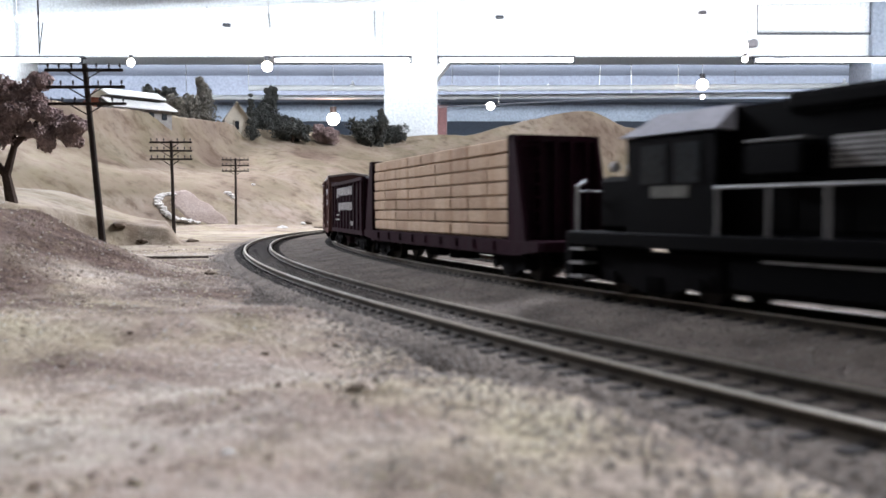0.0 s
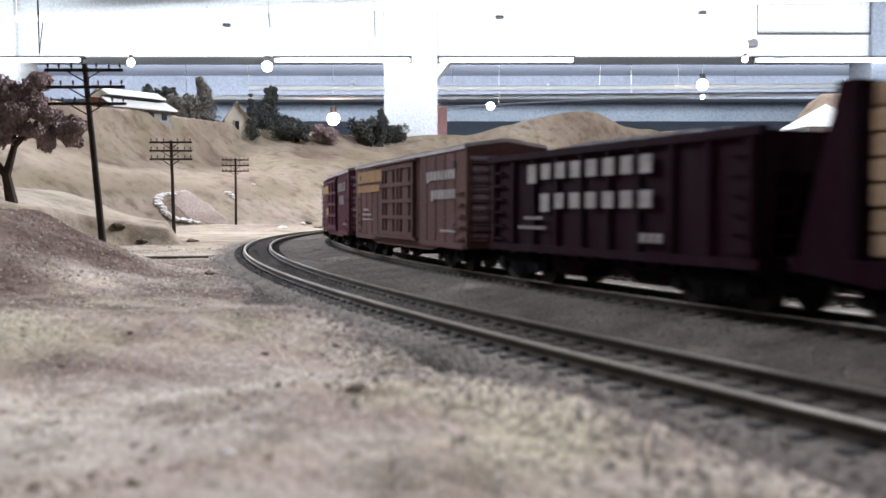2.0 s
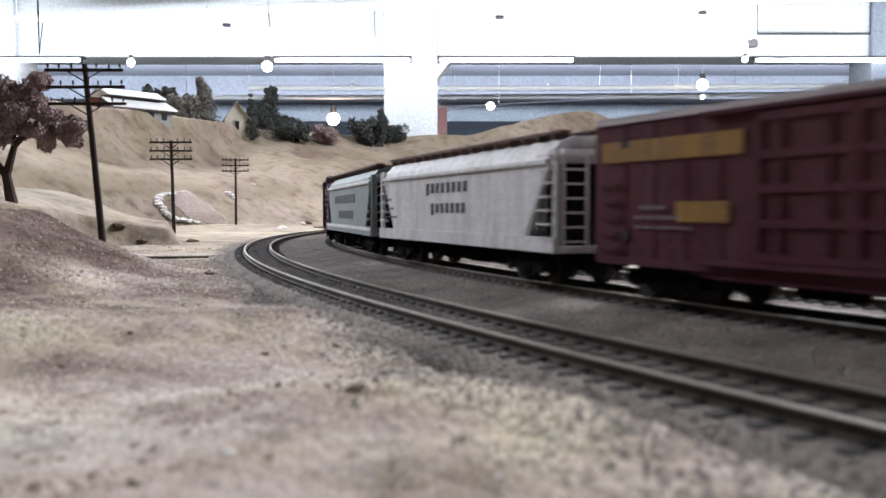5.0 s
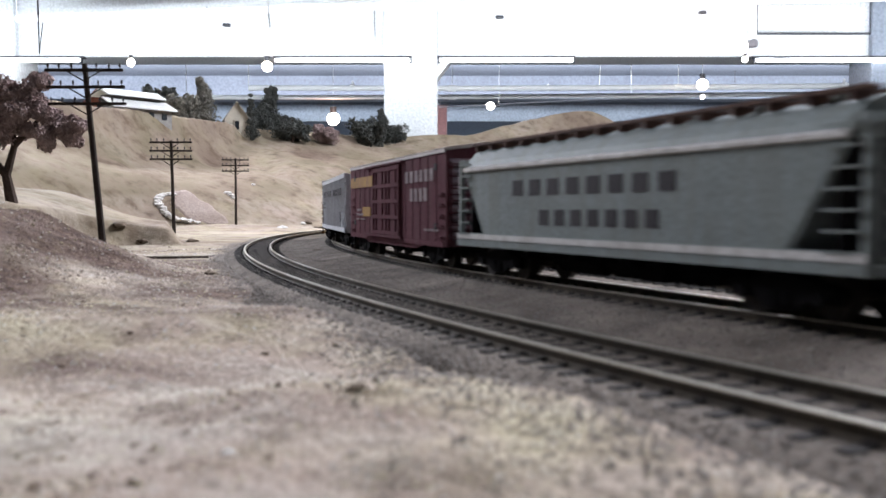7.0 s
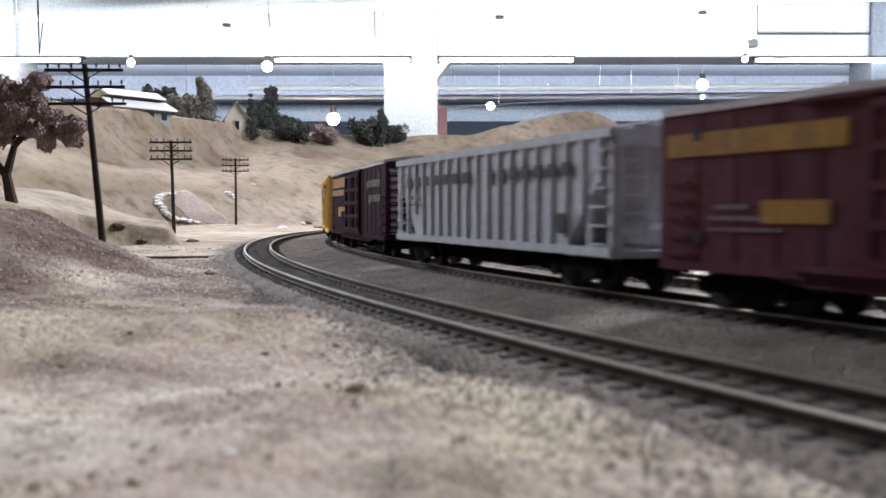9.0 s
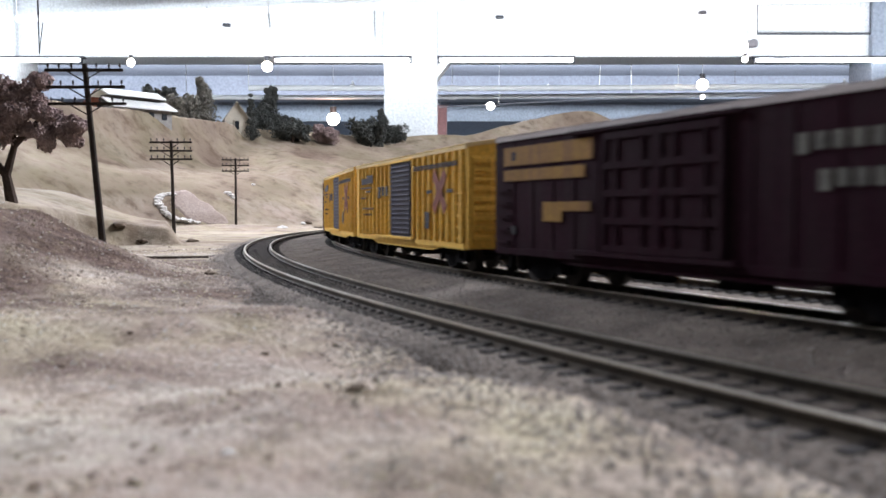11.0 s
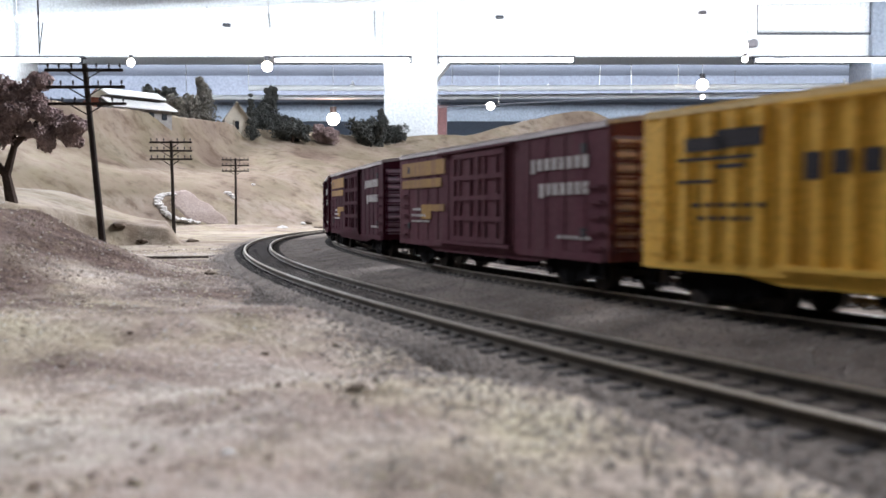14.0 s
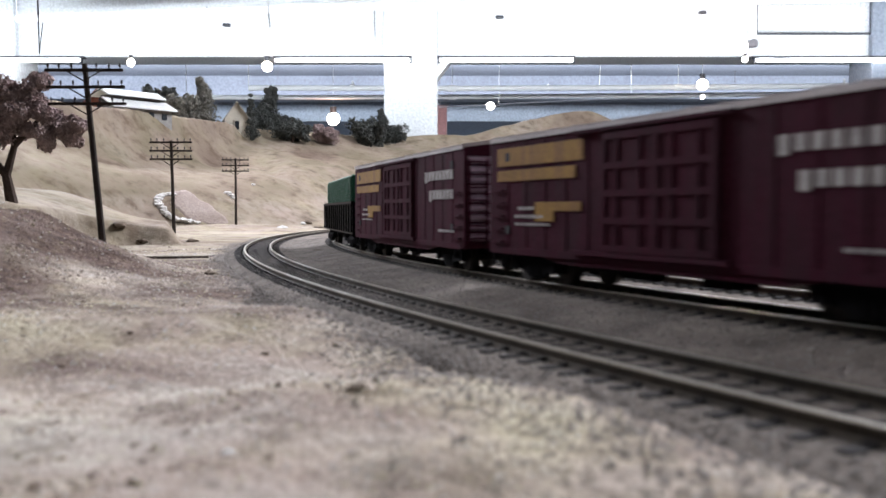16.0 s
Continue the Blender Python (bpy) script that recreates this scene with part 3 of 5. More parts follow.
def pipe(name, pts, r, material, label):
    bm = bmesh.new()
    for a, b in zip(pts, pts[1:]):
        rod(bm, [c * 1000 for c in a], [c * 1000 for c in b], r, seg=12)
    held = thing(name, label, "pipe", "ceiling pipes")
    pieces("pipe_section", bm, material, held)
    for a in (pts[0], pts[len(pts) // 2], pts[-1]):
        h = bmesh.new()
        rod(h, [c * 1000 for c in a], (a[0] * 1000, a[1] * 1000, CE * 1000 + 4), 4)
        part("hanger", h, material, held)
    bm = bmesh.new()
    for a in pts[1:-1]:
        v = Vector([c * 1000 for c in a])
        rod(bm, v - Vector((r * 1.6, 0, 0)), v + Vector((r * 1.6, 0, 0)), r * 1.3, seg=12)
    if len(pts) > 2:
        pieces("pipe_collar", bm, material, held)
    return tagged(held, label, "pipe", "ceiling pipes")


def ray(x, y, depth):
    """A place `depth` metres ahead of the lens, as seen from the camera's stand."""
    f, t = 1614.0, radians(2.35)
    u, v = (x - 784) / f, (441 - y) / f
    return (u * depth, depth * (math.cos(t) + v * math.sin(t)), 0.02475 + depth * (v * math.cos(t) - math.sin(t)))


pipe("ceiling_pipe", [ray(30, 34, 7.5), ray(355, 22, 7.5), ray(520, 15, 7.5), ray(840, 8, 7.5), ray(1260, 2, 7.5), ray(1620, -6, 7.5)], 36, PIPE, "long white painted sprinkler pipe under the ceiling")
pipe("ceiling_pipe", [ray(90, 30, 7.8), ray(350, 18, 7.8), ray(700, -4, 7.8)], 18, PIPE, "thin white conduit beside the sprinkler pipe")
pipe("ceiling_pipe", [ray(440, 156, 10.5), ray(800, 157, 10.5), ray(1200, 155, 10.5), ray(1540, 152, 10.5)], 30, PIPE, "white pipe across the far part of the room")
pipe("ceiling_pipe", [ray(330, 173, 11.2), ray(800, 172, 11.2), ray(1540, 166, 11.2)], 28, PIPE, "second white pipe across the far part of the room")
pipe("ceiling_pipe", [ray(778, 190, 12.5), ray(1060, 176, 12.5), ray(1300, 170, 12.5)], 8, DARKMETAL, "thin dark cable run")
# thin rod added to draw a shading line on the beam face
pipe("ceiling_pipe", [ray(1340, 60, 7.9), ray(1540, 60, 7.9)], 10, DARKMETAL, "thin dark rod drawing a shading line along the beam")


# second added rod, draws the upper shading line of the beam
pipe("ceiling_pipe", [ray(1240, 20, 7.9), ray(1522, 19, 7.9)], 9, PIPE, "thin white rod drawing a shading line along the beam")


def tube_fixture(x0, x1, y, depth, lab="fluorescent tube fixture hanging under the white beam"):
    a, b = ray(x0, y, depth), ray(x1, y, depth)
    top = thing("fluorescent_light", lab, "ceiling light", "fluorescent lights")
    bm = bmesh.new()
    rod(bm, [c * 1000 for c in a], [c * 1000 for c in b], 17, seg=12)
    part("tube", bm, TUBE, top, "glowing white tube")
    bm = bmesh.new()
    box(bm, a[0] * 1000 - 20, b[0] * 1000 + 20, a[1] * 1000 + 4, a[1] * 1000 + 90, a[2] * 1000 + 22, 1416)
    part("housing", bm, DARKMETAL, top)
    bm = bmesh.new()
    for q in (a, b):
        box(bm, q[0] * 1000 - 14, q[0] * 1000 + 14, q[1] * 1000 - 10, q[1] * 1000 + 14, q[2] * 1000 - 24, q[2] * 1000 + 24)
    pieces("lamp_holder", bm, DARKMETAL, top)
    return top


for x0, x1 in ((-95, 143), (487, 725), (778, 1014), (1336, 1574)):
    tube_fixture(x0, x1, 107, 8.15)


def bulb(x, y, depth, r, lab, hang=0.25, side=False):
    c = Vector(ray(x, y, depth)) * 1000
    top = thing("light_bulb", lab, "light bulb", "bare bulbs")
    bm = bmesh.new()
    bmesh.ops.create_uvsphere(bm, u_segments=16, v_segments=10, radius=r)
    bmesh.ops.translate(bm, vec=c, verts=bm.verts[:])
    part("globe", bm, BULB, top, "glowing warm white globe", smooth=True)
    bm = bmesh.new()
    e = c + (Vector((r * 2.2, 60, r * 0.5)) if side else Vector((0, 0, r * 1.9)))
    rod(bm, c + (e - c) * 0.42, e, r * 0.45, r * 0.55, 10)
    part("socket", bm, DARKMETAL, top)
    bm = bmesh.new()
    rod(bm, e, (e.x, e.y, 1950), 2.5)
    part("cord", bm, PIPE, top)
    return top


bulb(232, 111, 8.0, 34, "bare round bulb glowing under the ceiling beam")
bulb(473, 118, 8.0, 46, "bare round bulb glowing under the ceiling beam")
bulb(590, 211, 11.5, 80, "bright bare bulb hanging low behind the trees")
bulb(868, 188, 9.5, 42, "bare bulb in a dark socket glowing across the room", side=True)
bulb(1243, 150, 10.0, 60, "bare round bulb glowing beside the far pipe")
bulb(1243, 172, 10.6, 24, "small bare bulb glowing beside the far pipe")
bulb(1308, 82, 7.2, 66, "large bright bulb in a reflector fixture", side=True)
bulb(1318, 106, 7.4, 24, "small bare bulb beside the large lamp")


for x, y, depth, power in ((590, 211, 11.3, 9), (1308, 82, 7.0, 14)):
    data = bpy.data.lights.new("bulb_light", "POINT")
    data.energy, data.color, data.shadow_soft_size = power, (1.0, 0.6, 0.42), 0.03
    new("bulb_light", data).location = ray(x, y + 2, depth - 0.05)


def sprinkler(x, y, depth):
    c = Vector(ray(x, y, depth)) * 1000
    top = thing("sprinkler_head", "small sprinkler head on the white pipe", "sprinkler", "sprinkler heads")
    bm = bmesh.new()
    rod(bm, c - Vector((0, 0, 45 if y > 100 else 20)), c + Vector((0, 0, 95 if y < 60 else 40)), 12)
    part("stem", bm, PIPE, top)
    bm = bmesh.new()
    rod(bm, c - Vector((0, 0, 22)), c - Vector((0, 0, 4)), 34, seg=12)
    part("deflector", bm, DARKMETAL if y < 60 else PIPE, top)


for x, y, dp in ((401, 42, 7.5), (884, 28, 7.5), (1243, 20, 7.5), (624, 150, 10.5), (970, 155, 10.5), (1494, 146, 10.5)):
    sprinkler(x, y, dp)
for x0, y0, x1, y1, dp in ((66, 0, 70, 96, 5.6), (1063, 108, 1060, 158, 9.8), (1117, 112, 1117, 166, 9.8), (70, 96, 76, 40, 5.6), (663, 30, 664, 66, 5.4), (475, 24, 478, 48, 5.3)):
    bm = bmesh.new()
    a, b = [c * 1000 for c in ray(x0, y0, dp)], [c * 1000 for c in ray(x1, y1, dp)]
    rod(bm, a, b, 6 if dp > 8 else 3.5)
    rod(bm, a, (a[0], a[1], CE * 1000 + 4), 2.5)
    tagged(part("hanger_rod", bm, DARKMETAL if x0 < 100 else PIPE), "thin metal hanger under the ceiling", "hanger", "pipe hangers")


# ---- telephone poles ----
def telephone_pole(x, y, lean, zs, height, arm, turn, arms=3, base=None):
    z = float(ground(x, y)) if base is None else base
    top = thing("telephone_pole", "dark wooden telephone pole with three crossarms", "telephone pole", "poles along the track", pose(x * MM, y * MM, (z - 2) * MM, 0, 0, turn))
    tilt = math.tan(radians(lean))
    bm = bmesh.new()
    rod(bm, (0, 0, 0), (tilt * height, 0, height + 2), 2.1 * height / 105, 1.45 * height / 105, 8)
    part("pole", bm, POLEWOOD, top)
    for zz in zs:
        zz = zz + 2
        bm = bmesh.new()
        o = tilt * zz
        bbox(bm, o - arm / 2, o + arm / 2, -2.4, -1.0, zz - 0.9, zz + 0.9, 0.2)
        a = part("crossarm", bm, POLEWOOD, top)
        for k in (-0.46, -0.32, -0.16, 0.16, 0.32, 0.46):
            bm = bmesh.new()
            rod(bm, (o + k * arm, -1.7, zz + 0.9), (o + k * arm, -1.7, zz + 2.6), 0.35)
            rod(bm, (o + k * arm, -1.7, zz + 2.0), (o + k * arm, -1.7, zz + 4.0), 0.8, 0.5)
            part("insulator", bm, INSUL, a, "small dark pin insulator")
        for sg in (-1, 1):
            bm = bmesh.new()
            rod(bm, (o + sg * arm * 0.22, -2.4, zz - 0.5), (o, -1.8, zz - 6.5), 0.4, seg=4)
            part("brace", bm, POLEWOOD, top)
    return top


telephone_pole(-205.4, 553, -5.0, (113.5, 103.5, 93.5), 117.5, 47, 0, base=-4)
telephone_pole(-272.5, 925, -1.2, (99.5, 91, 82.5), 101.5, 43, 0, base=-5)
telephone_pole(-334, 1473, 0.0, (104, 95, 86), 107, 44, 2)


# ---- trees ----
def crown(points, count, spread, leaf, seed, squash=1.0):
    """Many small leaf clumps about the given centres (x, y, z, radius)."""
    r = random.Random(seed)
    verts, faces = [], []
    for i in range(count):
        cx, cy, cz, rad = points[i % len(points)]
        while True:
            u = Vector((r.uniform(-1, 1), r.uniform(-1, 1), r.uniform(-1, 1)))
            if 0.25 < u.length < 1:
                break
        u = u * rad * r.uniform(0.75, 1.08) * spread
        c = Vector((cx, cy, cz)) + Vector((u.x, u.y, u.z * squash))
        q = Euler((r.uniform(0, 6.3), r.uniform(0, 6.3), r.uniform(0, 6.3))).to_matrix()
        k = leaf * r.uniform(0.5, 1.4)
        b = len(verts)
        for p in ((-1, -.6, 0), (1, -.5, .2), (.8, .6, -.2), (-.7, .8, .3), (0, 0, .9), (0, .1, -.8)):
            verts.append(c + q @ Vector(p) * k)
        faces += [(b, b + 1, b + 4), (b + 1, b + 2, b + 4), (b + 2, b + 3, b + 4), (b + 3, b, b + 4), (b, b + 1, b + 5), (b + 2, b + 3, b + 5)]
    return verts, faces


def tree(x, y, limbs, blobs, count, leaf, material, label, r0=5, seed=1, z=None, category="tree", squash=1.0):
    z = float(ground(x, y)) - 2 if z is None else z
    r = random.Random(seed + 50)
    clumps = []
    for bx, by, bz, rad in blobs:
        clumps += [(bx + r.uniform(-.55, .55) * rad, by + r.uniform(-.55, .55) * rad, bz + r.uniform(-.5, .5) * rad, rad * r.uniform(0.4, 0.75)) for k in range(5)]
    top = thing("tree" if category == "tree" else "bush", label, category, "trees on the layout", pose(x * MM, y * MM, z * MM))
    bm = bmesh.new()
    for a, b, ra, rb in limbs:
        rod(bm, a, b, ra, rb, 7)
    part("trunk", bm, BARK, top)
    v, f = crown(clumps, count, 1.0, leaf, seed, squash)
    c = mesh_from("crown", v, f, material)
    c.parent = top
    return top


tree(-333, 706, [((0, 0, 0), (-4, 0, 22), 4.6, 3.4), ((-4, 0, 22), (2, 2, 46), 3.4, 2.4), ((2, 2, 46), (20, 5, 66), 3, 1.3), ((-4, 0, 22), (-26, -4, 52), 3.4, 1.4), ((2, 2, 46), (-6, 0, 84), 2.6, 1), ((8, 3, 52), (42, 0, 60), 2, .8), ((-26, -4, 52), (-40, 0, 74), 1.5, .6)],
     [(-10, 0, 57, 14), (10, 2, 58, 10), (-32, 0, 54, 14), (-34, 0, 78, 20), (-8, 0, 88, 15), (14, 3, 82, 15), (-22, 6, 66, 15), (6, -4, 68, 12), (28, 2, 68, 13), (40, 0, 58, 13), (48, 4, 50, 8), (52, -2, 61, 9), (30, -5, 50, 9), (-48, 0, 62, 18), (20, 6, 94, 9)],
     22000, 1.25, LEAF_BROWN, "gnarled tree with reddish brown foam foliage", seed=3)


def shrub(px, py, depth, w, h, material, label, conical=False, seed=1):
    """A tree or bush whose foot stands at that bearing; w and h in mm."""
    x, y, z = (c * 1000 for c in ray(px, py, depth))
    r = random.Random(seed)
    if conical:
        blobs = [(r.uniform(-.09, .09) * w, 0, h * (0.06 + 0.105 * k), w * 0.5 * (1.08 - 0.098 * k) * r.uniform(.85, 1.15)) for k in range(9)]
    else:
        blobs = [(r.uniform(-.3, .3) * w, r.uniform(-.25, .25) * w, h * r.uniform(0.12, 0.66), h * r.uniform(0.27, 0.4)) for k in range(12)]
    limbs = [((0, 0, -25), (0, 0, h * 0.7), w * 0.05, w * 0.02)] + [((0, 0, h * .3), (b[0] * .8, b[1] * .8, b[2]), w * .025, w * .01) for b in blobs[:5]]
    return tree(x, y, limbs, blobs, 5200, max(1.8, w * 0.03), material, label, seed=seed, z=z, category="tree" if conical or h > 75 else "bush")


shrub(360, 222, 2.30, 84, 122, LEAF_GREY, "grey-green conical model tree on the hilltop", True, 5)
shrub(445, 242, 2.20, 32, 110, LEAF_GREEN, "slim dark evergreen model tree beside the cream house", True, 6)
shrub(480, 238, 2.32, 84, 128, LEAF_GREEN, "tall dark evergreen model tree on the ridge", True, 7)
shrub(518, 246, 2.25, 88, 66, LEAF_GREEN, "dark green round bush on the ridge", False, 8)
shrub(468, 243, 2.3, 44, 74, LEAF_GREEN, "dark green round bush on the ridge", False, 18)
shrub(580, 256, 2.30, 72, 58, LEAF_BROWN, "brownish bush on the ridge before the bulb", False, 9)
shrub(652, 262, 2.40, 92, 92, LEAF_GREEN, "dark green bush cluster on the ridge", False, 10)
shrub(692, 262, 2.45, 70, 70, LEAF_GREEN, "dark green bush cluster on the ridge", False, 11)
shrub(676, 250, 2.45, 46, 88, LEAF_GREEN, "upright dark green bush on the ridge", True, 12)
shrub(320, 218, 2.15, 78, 78, LEAF_GREY, "grey leafy bush beside the pale roofed barn", False, 13)
shrub(282, 190, 2.3, 90, 60, LEAF_GREEN, "dark bush behind the pale roofed barn", False, 14)
shrub(355, 228, 2.2, 60, 46, LEAF_GREY, "low grey bush below the conical tree", False, 15)


# ---- houses on the hill ----
def gable_house(px, py, depth, turn, w, l, h, rise, wall, roof, label):
    x, y, z = (c * 1000 for c in ray(px, py, depth))
    top = thing("house", label, "house", "model buildings on the hill", pose(x * MM, y * MM, z * MM, 0, 0, turn))
    bm = bmesh.new()
    prism(bm, [(-w / 2, -30), (w / 2, -30), (w / 2, h), (0, h + rise), (-w / 2, h)], "y", 0, l)
    part("wall", bm, wall, top)
    k = rise / (w / 2)
    for sg in (-1, 1):
        bm = bmesh.new()
        prism(bm, [(0, h + rise + 0.5), (0, h + rise + 3), (sg * (w / 2 + 6), h - 6 * k + 3), (sg * (w / 2 + 6), h - 6 * k + 0.5)], "y", -6, l + 6)
        part("roof", bm, roof, top)
    for cx in (-w * 0.0,):
        win = bmesh.new()
        box(win, cx - 5, cx + 5, -1.4, 0.5, h * 0.35, h * 0.85)
        o = part("window", win, DARKGLASS, top, "small dark window")
        fr = bmesh.new()
        box(fr, cx - 6.5, cx - 5, -2, 0.5, h * 0.3, h * 0.9), box(fr, cx + 5, cx + 6.5, -2, 0.5, h * 0.3, h * 0.9), box(fr, cx - 6.5, cx + 6.5, -2, 0.5, h * 0.85, h * 0.93)
        part("frame", fr, wall, o)
    for j in (0.3, 0.7):
        win = bmesh.new()
        box(win, -w / 2 - 1.2, -w / 2 + 0.5, l * j - 6, l * j + 6, h * 0.35, h * 0.8)
        part("window", win, DARKGLASS, top, "small dark window")
    return top


gable_house(420, 240, 2.19, 10, 58, 90, 40, 40, HOUSE, ROOFGREY, "small cream gabled house with a grey roof")
gable_house(176, 206, 2.1, -8, 62, 80, 34, 30, REDBROWN, REDBROWN, "small red-brown shed behind the pole")


def barn():
    x, y, z = (c * 1000 for c in ray(203, 211, 1.80))
    top = thing("barn", "long barn with stepped pale metal roofs on the hilltop", "barn", "model buildings on the hill", pose(x * MM, y * MM, z * MM, 0, 0, 50))
    bm = bmesh.new()
    box(bm, 0, 130, 0, 60, -40, 26)
    part("wall", bm, mat("grey_barn_boards", (0.30, 0.29, 0.27), (0.2, 0.19, 0.18), 9, 0.9, fine=1.2), top)
    bm = bmesh.new()
    prism(bm, [(-10, 24), (-10, 26.5), (34, 46.5), (34, 44)], "x", -8, 138)
    part("roof", bm, ROOFPALE, top, "lower pale metal roof")
    bm = bmesh.new()
    box(bm, 6, 124, 30, 62, 26, 52)
    part("clerestory", bm, mat("dark_barn_boards", (0.07, 0.065, 0.06), None, 9, 0.9, fine=1.2), top)
    bm = bmesh.new()
    prism(bm, [(20, 50), (20, 52.5), (52, 66.5), (84, 52.5), (84, 50), (52, 64)], "x", -2, 130)
    part("roof", bm, ROOFPALE, top, "upper pale metal roof")
    for j in range(4):
        bm = bmesh.new()
        box(bm, 16 + j * 30, 28 + j * 30, -1.2, 0.5, 6, 19)
        part("window", bm, DARKGLASS, top, "small dark window")


barn()


def depot():
    """Pale shed with plank courses and a taller hip-roofed block, inside the loop behind the tracks."""
    x, y, z = (c * 1000 for c in ray(1215, 412, 1.0))
    grey = mat("pale_grey_boards", (0.50, 0.49, 0.53), (0.40, 0.39, 0.43), 30, 0.8, fine=1.5)
    top = thing("shed", "pale grey boarded shed with a taller hip-roofed block", "shed", "", pose(x * MM, y * MM, float(ground(x, y)) * MM, 0, 0, 4))
    bm = bmesh.new()
    box(bm, 0, 132, 0, 60, -12, 84)
    part("wall", bm, grey, top)
    for k in range(7):
        bm = bmesh.new()
        box(bm, -1, 131, -1.2, 0.2, 55 + k * 4.6, 58 + k * 4.6)
        part("plank", bm, grey, top)
    bm = bmesh.new()
    prism(bm, [(-5, 83), (-5, 85.5), (30, 95), (65, 85.5), (65, 83)], "x", -4, 134)
    part("roof", bm, ROOFGREY, top)
    bm = bmesh.new()
    box(bm, 130, 200, -14, 56, -12, 122)
    tower = part("tall_block", bm, grey, top)
    bm = bmesh.new()
    lo = [bm.verts.new(c) for c in ((124, -20, 121), (206, -20, 121), (206, 62, 121), (124, 62, 121))]
    hi = bm.verts.new((165, 21, 150))
    bm.faces.new(lo)
    for i in range(4):
        bm.faces.new((lo[i], lo[(i + 1) % 4], hi))
    part("hip_roof", bm, ROOFPALE, tower, "pale hipped roof")


depot()


# ---- bits on the ground ----
def chunk(bm, c, r, seed, flat=0.6):
    rr = random.Random(seed)
    g = bmesh.ops.create_icosphere(bm, subdivisions=2, radius=r)
    for v in g["verts"]:
        v.co = v.co * rr.uniform(0.75, 1.15)
        v.co.z *= flat
        v.co += Vector(c)


def on_land(px, py, near=0.06, far=3.2):
    """Where that bearing from the camera's stand first meets the scenery, in mm."""
    k = np.geomspace(near, far, 1500)
    p = np.array(ray(px, py, 1.0)) - (0, 0, 0.02475)
    x, y, z = 1000 * p[0] * k, 1000 * p[1] * k, 24.75 + 1000 * p[2] * k
    i = int(np.argmax(z <= ground(x, y)))
    x, y = x[i], y[i]
    return Vector((x, y, float(ground(x, y))))


# bare plaster in a dry wash at the hill's foot, with a broken white rim
WASH = mat("pinkish_plaster", (0.36, 0.295, 0.26), (0.26, 0.205, 0.175), 25, 0.95, bump=0.5, fine=3)
mid, west, east = on_land(345, 372, 0.9), on_land(286, 372, 0.9), on_land(405, 372, 0.9)
south, north = on_land(345, 394, 0.9), on_land(345, 347, 0.9)
verts, faces = [], []
for i in range(13):
    for j in range(48):
        a = j * math.tau / 48
        k = i / 12 * (1 + 0.16 * math.sin(3 * a + 1) + 0.1 * math.sin(7 * a))
        x = mid.x + k * math.cos(a) * ((east.x - mid.x) if math.cos(a) > 0 else (mid.x - west.x))
        y = mid.y + k * math.sin(a) * ((north.y - mid.y) if math.sin(a) > 0 else (mid.y - south.y))
        verts.append((x, y, float(ground(x, y)) + (3.0 if i < 12 else -4.0)))
        if i:
            p0, p1 = (i - 1) * 48 + j, (i - 1) * 48 + (j + 1) % 48
            faces.append((p0, p1, p1 + 48, p0 + 48))
tagged(mesh_from("plaster_wash", verts, faces, WASH, True), "pale pinkish bare plaster in a dry wash", "plaster")
for k, (px, py, r) in enumerate(((283, 349, 8), (280, 354, 8), (279, 359, 7), (282, 364, 8), (287, 369, 8), (290, 374, 7), (294, 379, 8), (299, 384, 8), (306, 388, 9), (315, 391, 9), (324, 392, 9), (333, 394, 9), (341, 395, 8), (349, 396, 6), (290, 346, 7), (298, 345, 7), (308, 346, 6), (403, 343, 7), (409, 347, 7), (413, 352, 6))):
    c = on_land(px, py, 0.9)
    bm = bmesh.new()
    chunk(bm, (0, 0, 0), r, k, 0.45)
    o = part("plaster_lump", bm, PLASTER)
    o.matrix_basis = pose(c.x * MM, c.y * MM, (c.z + 1) * MM, 0, 0, k * 37)
    tagged(o, "bare white plaster lump edging the dry wash", "plaster", "white plaster edge")
for k, (px, py, r, m) in enumerate(((648, 465, 4.2, PLASTER), (566, 452, 6, ROCK), (574, 452, 4, ROCK), (372, 486, 3.5, ROCK), (253, 428, 5, ROCK), (470, 628, 1.1, ROCK), (404, 803, 0.9, PLASTER), (1395, 612, 1.5, PLASTER), (675, 482, 4, SAND), (545, 396, 9, ROCK), (500, 404, 8, PLASTER), (340, 428, 6, ROCK), (210, 402, 7, ROCK), (536, 397, 6, PLASTER), (480, 470, 3, ROCK), (735, 492, 3, ROCK), (1143, 590, 1.5, ROCK), (640, 690, 2.4, SAND), (448, 328, 5, PLASTER), (240, 790, 0.7, ROCK), (110, 650, 1.0, ROCK), (236, 855, 0.7, ROCK))):
    c = on_land(px, py)
    d = math.hypot(c.x - CX, c.y - CY) - R_NEAR
    z = c.z + (1.6 if -100 < d < 22 else 0)
    bm = bmesh.new()
    chunk(bm, (0, 0, 0), r, 30 + k, 0.5)
    o = part("stone", bm, m)
    o.matrix_basis = pose(c.x * MM, c.y * MM, z * MM)
    tagged(o, "pale loose stone on the ground" if m is PLASTER else "dark loose stone on the ground" if m is ROCK else "flat sandy clod on the ground", "stone", "loose stones")
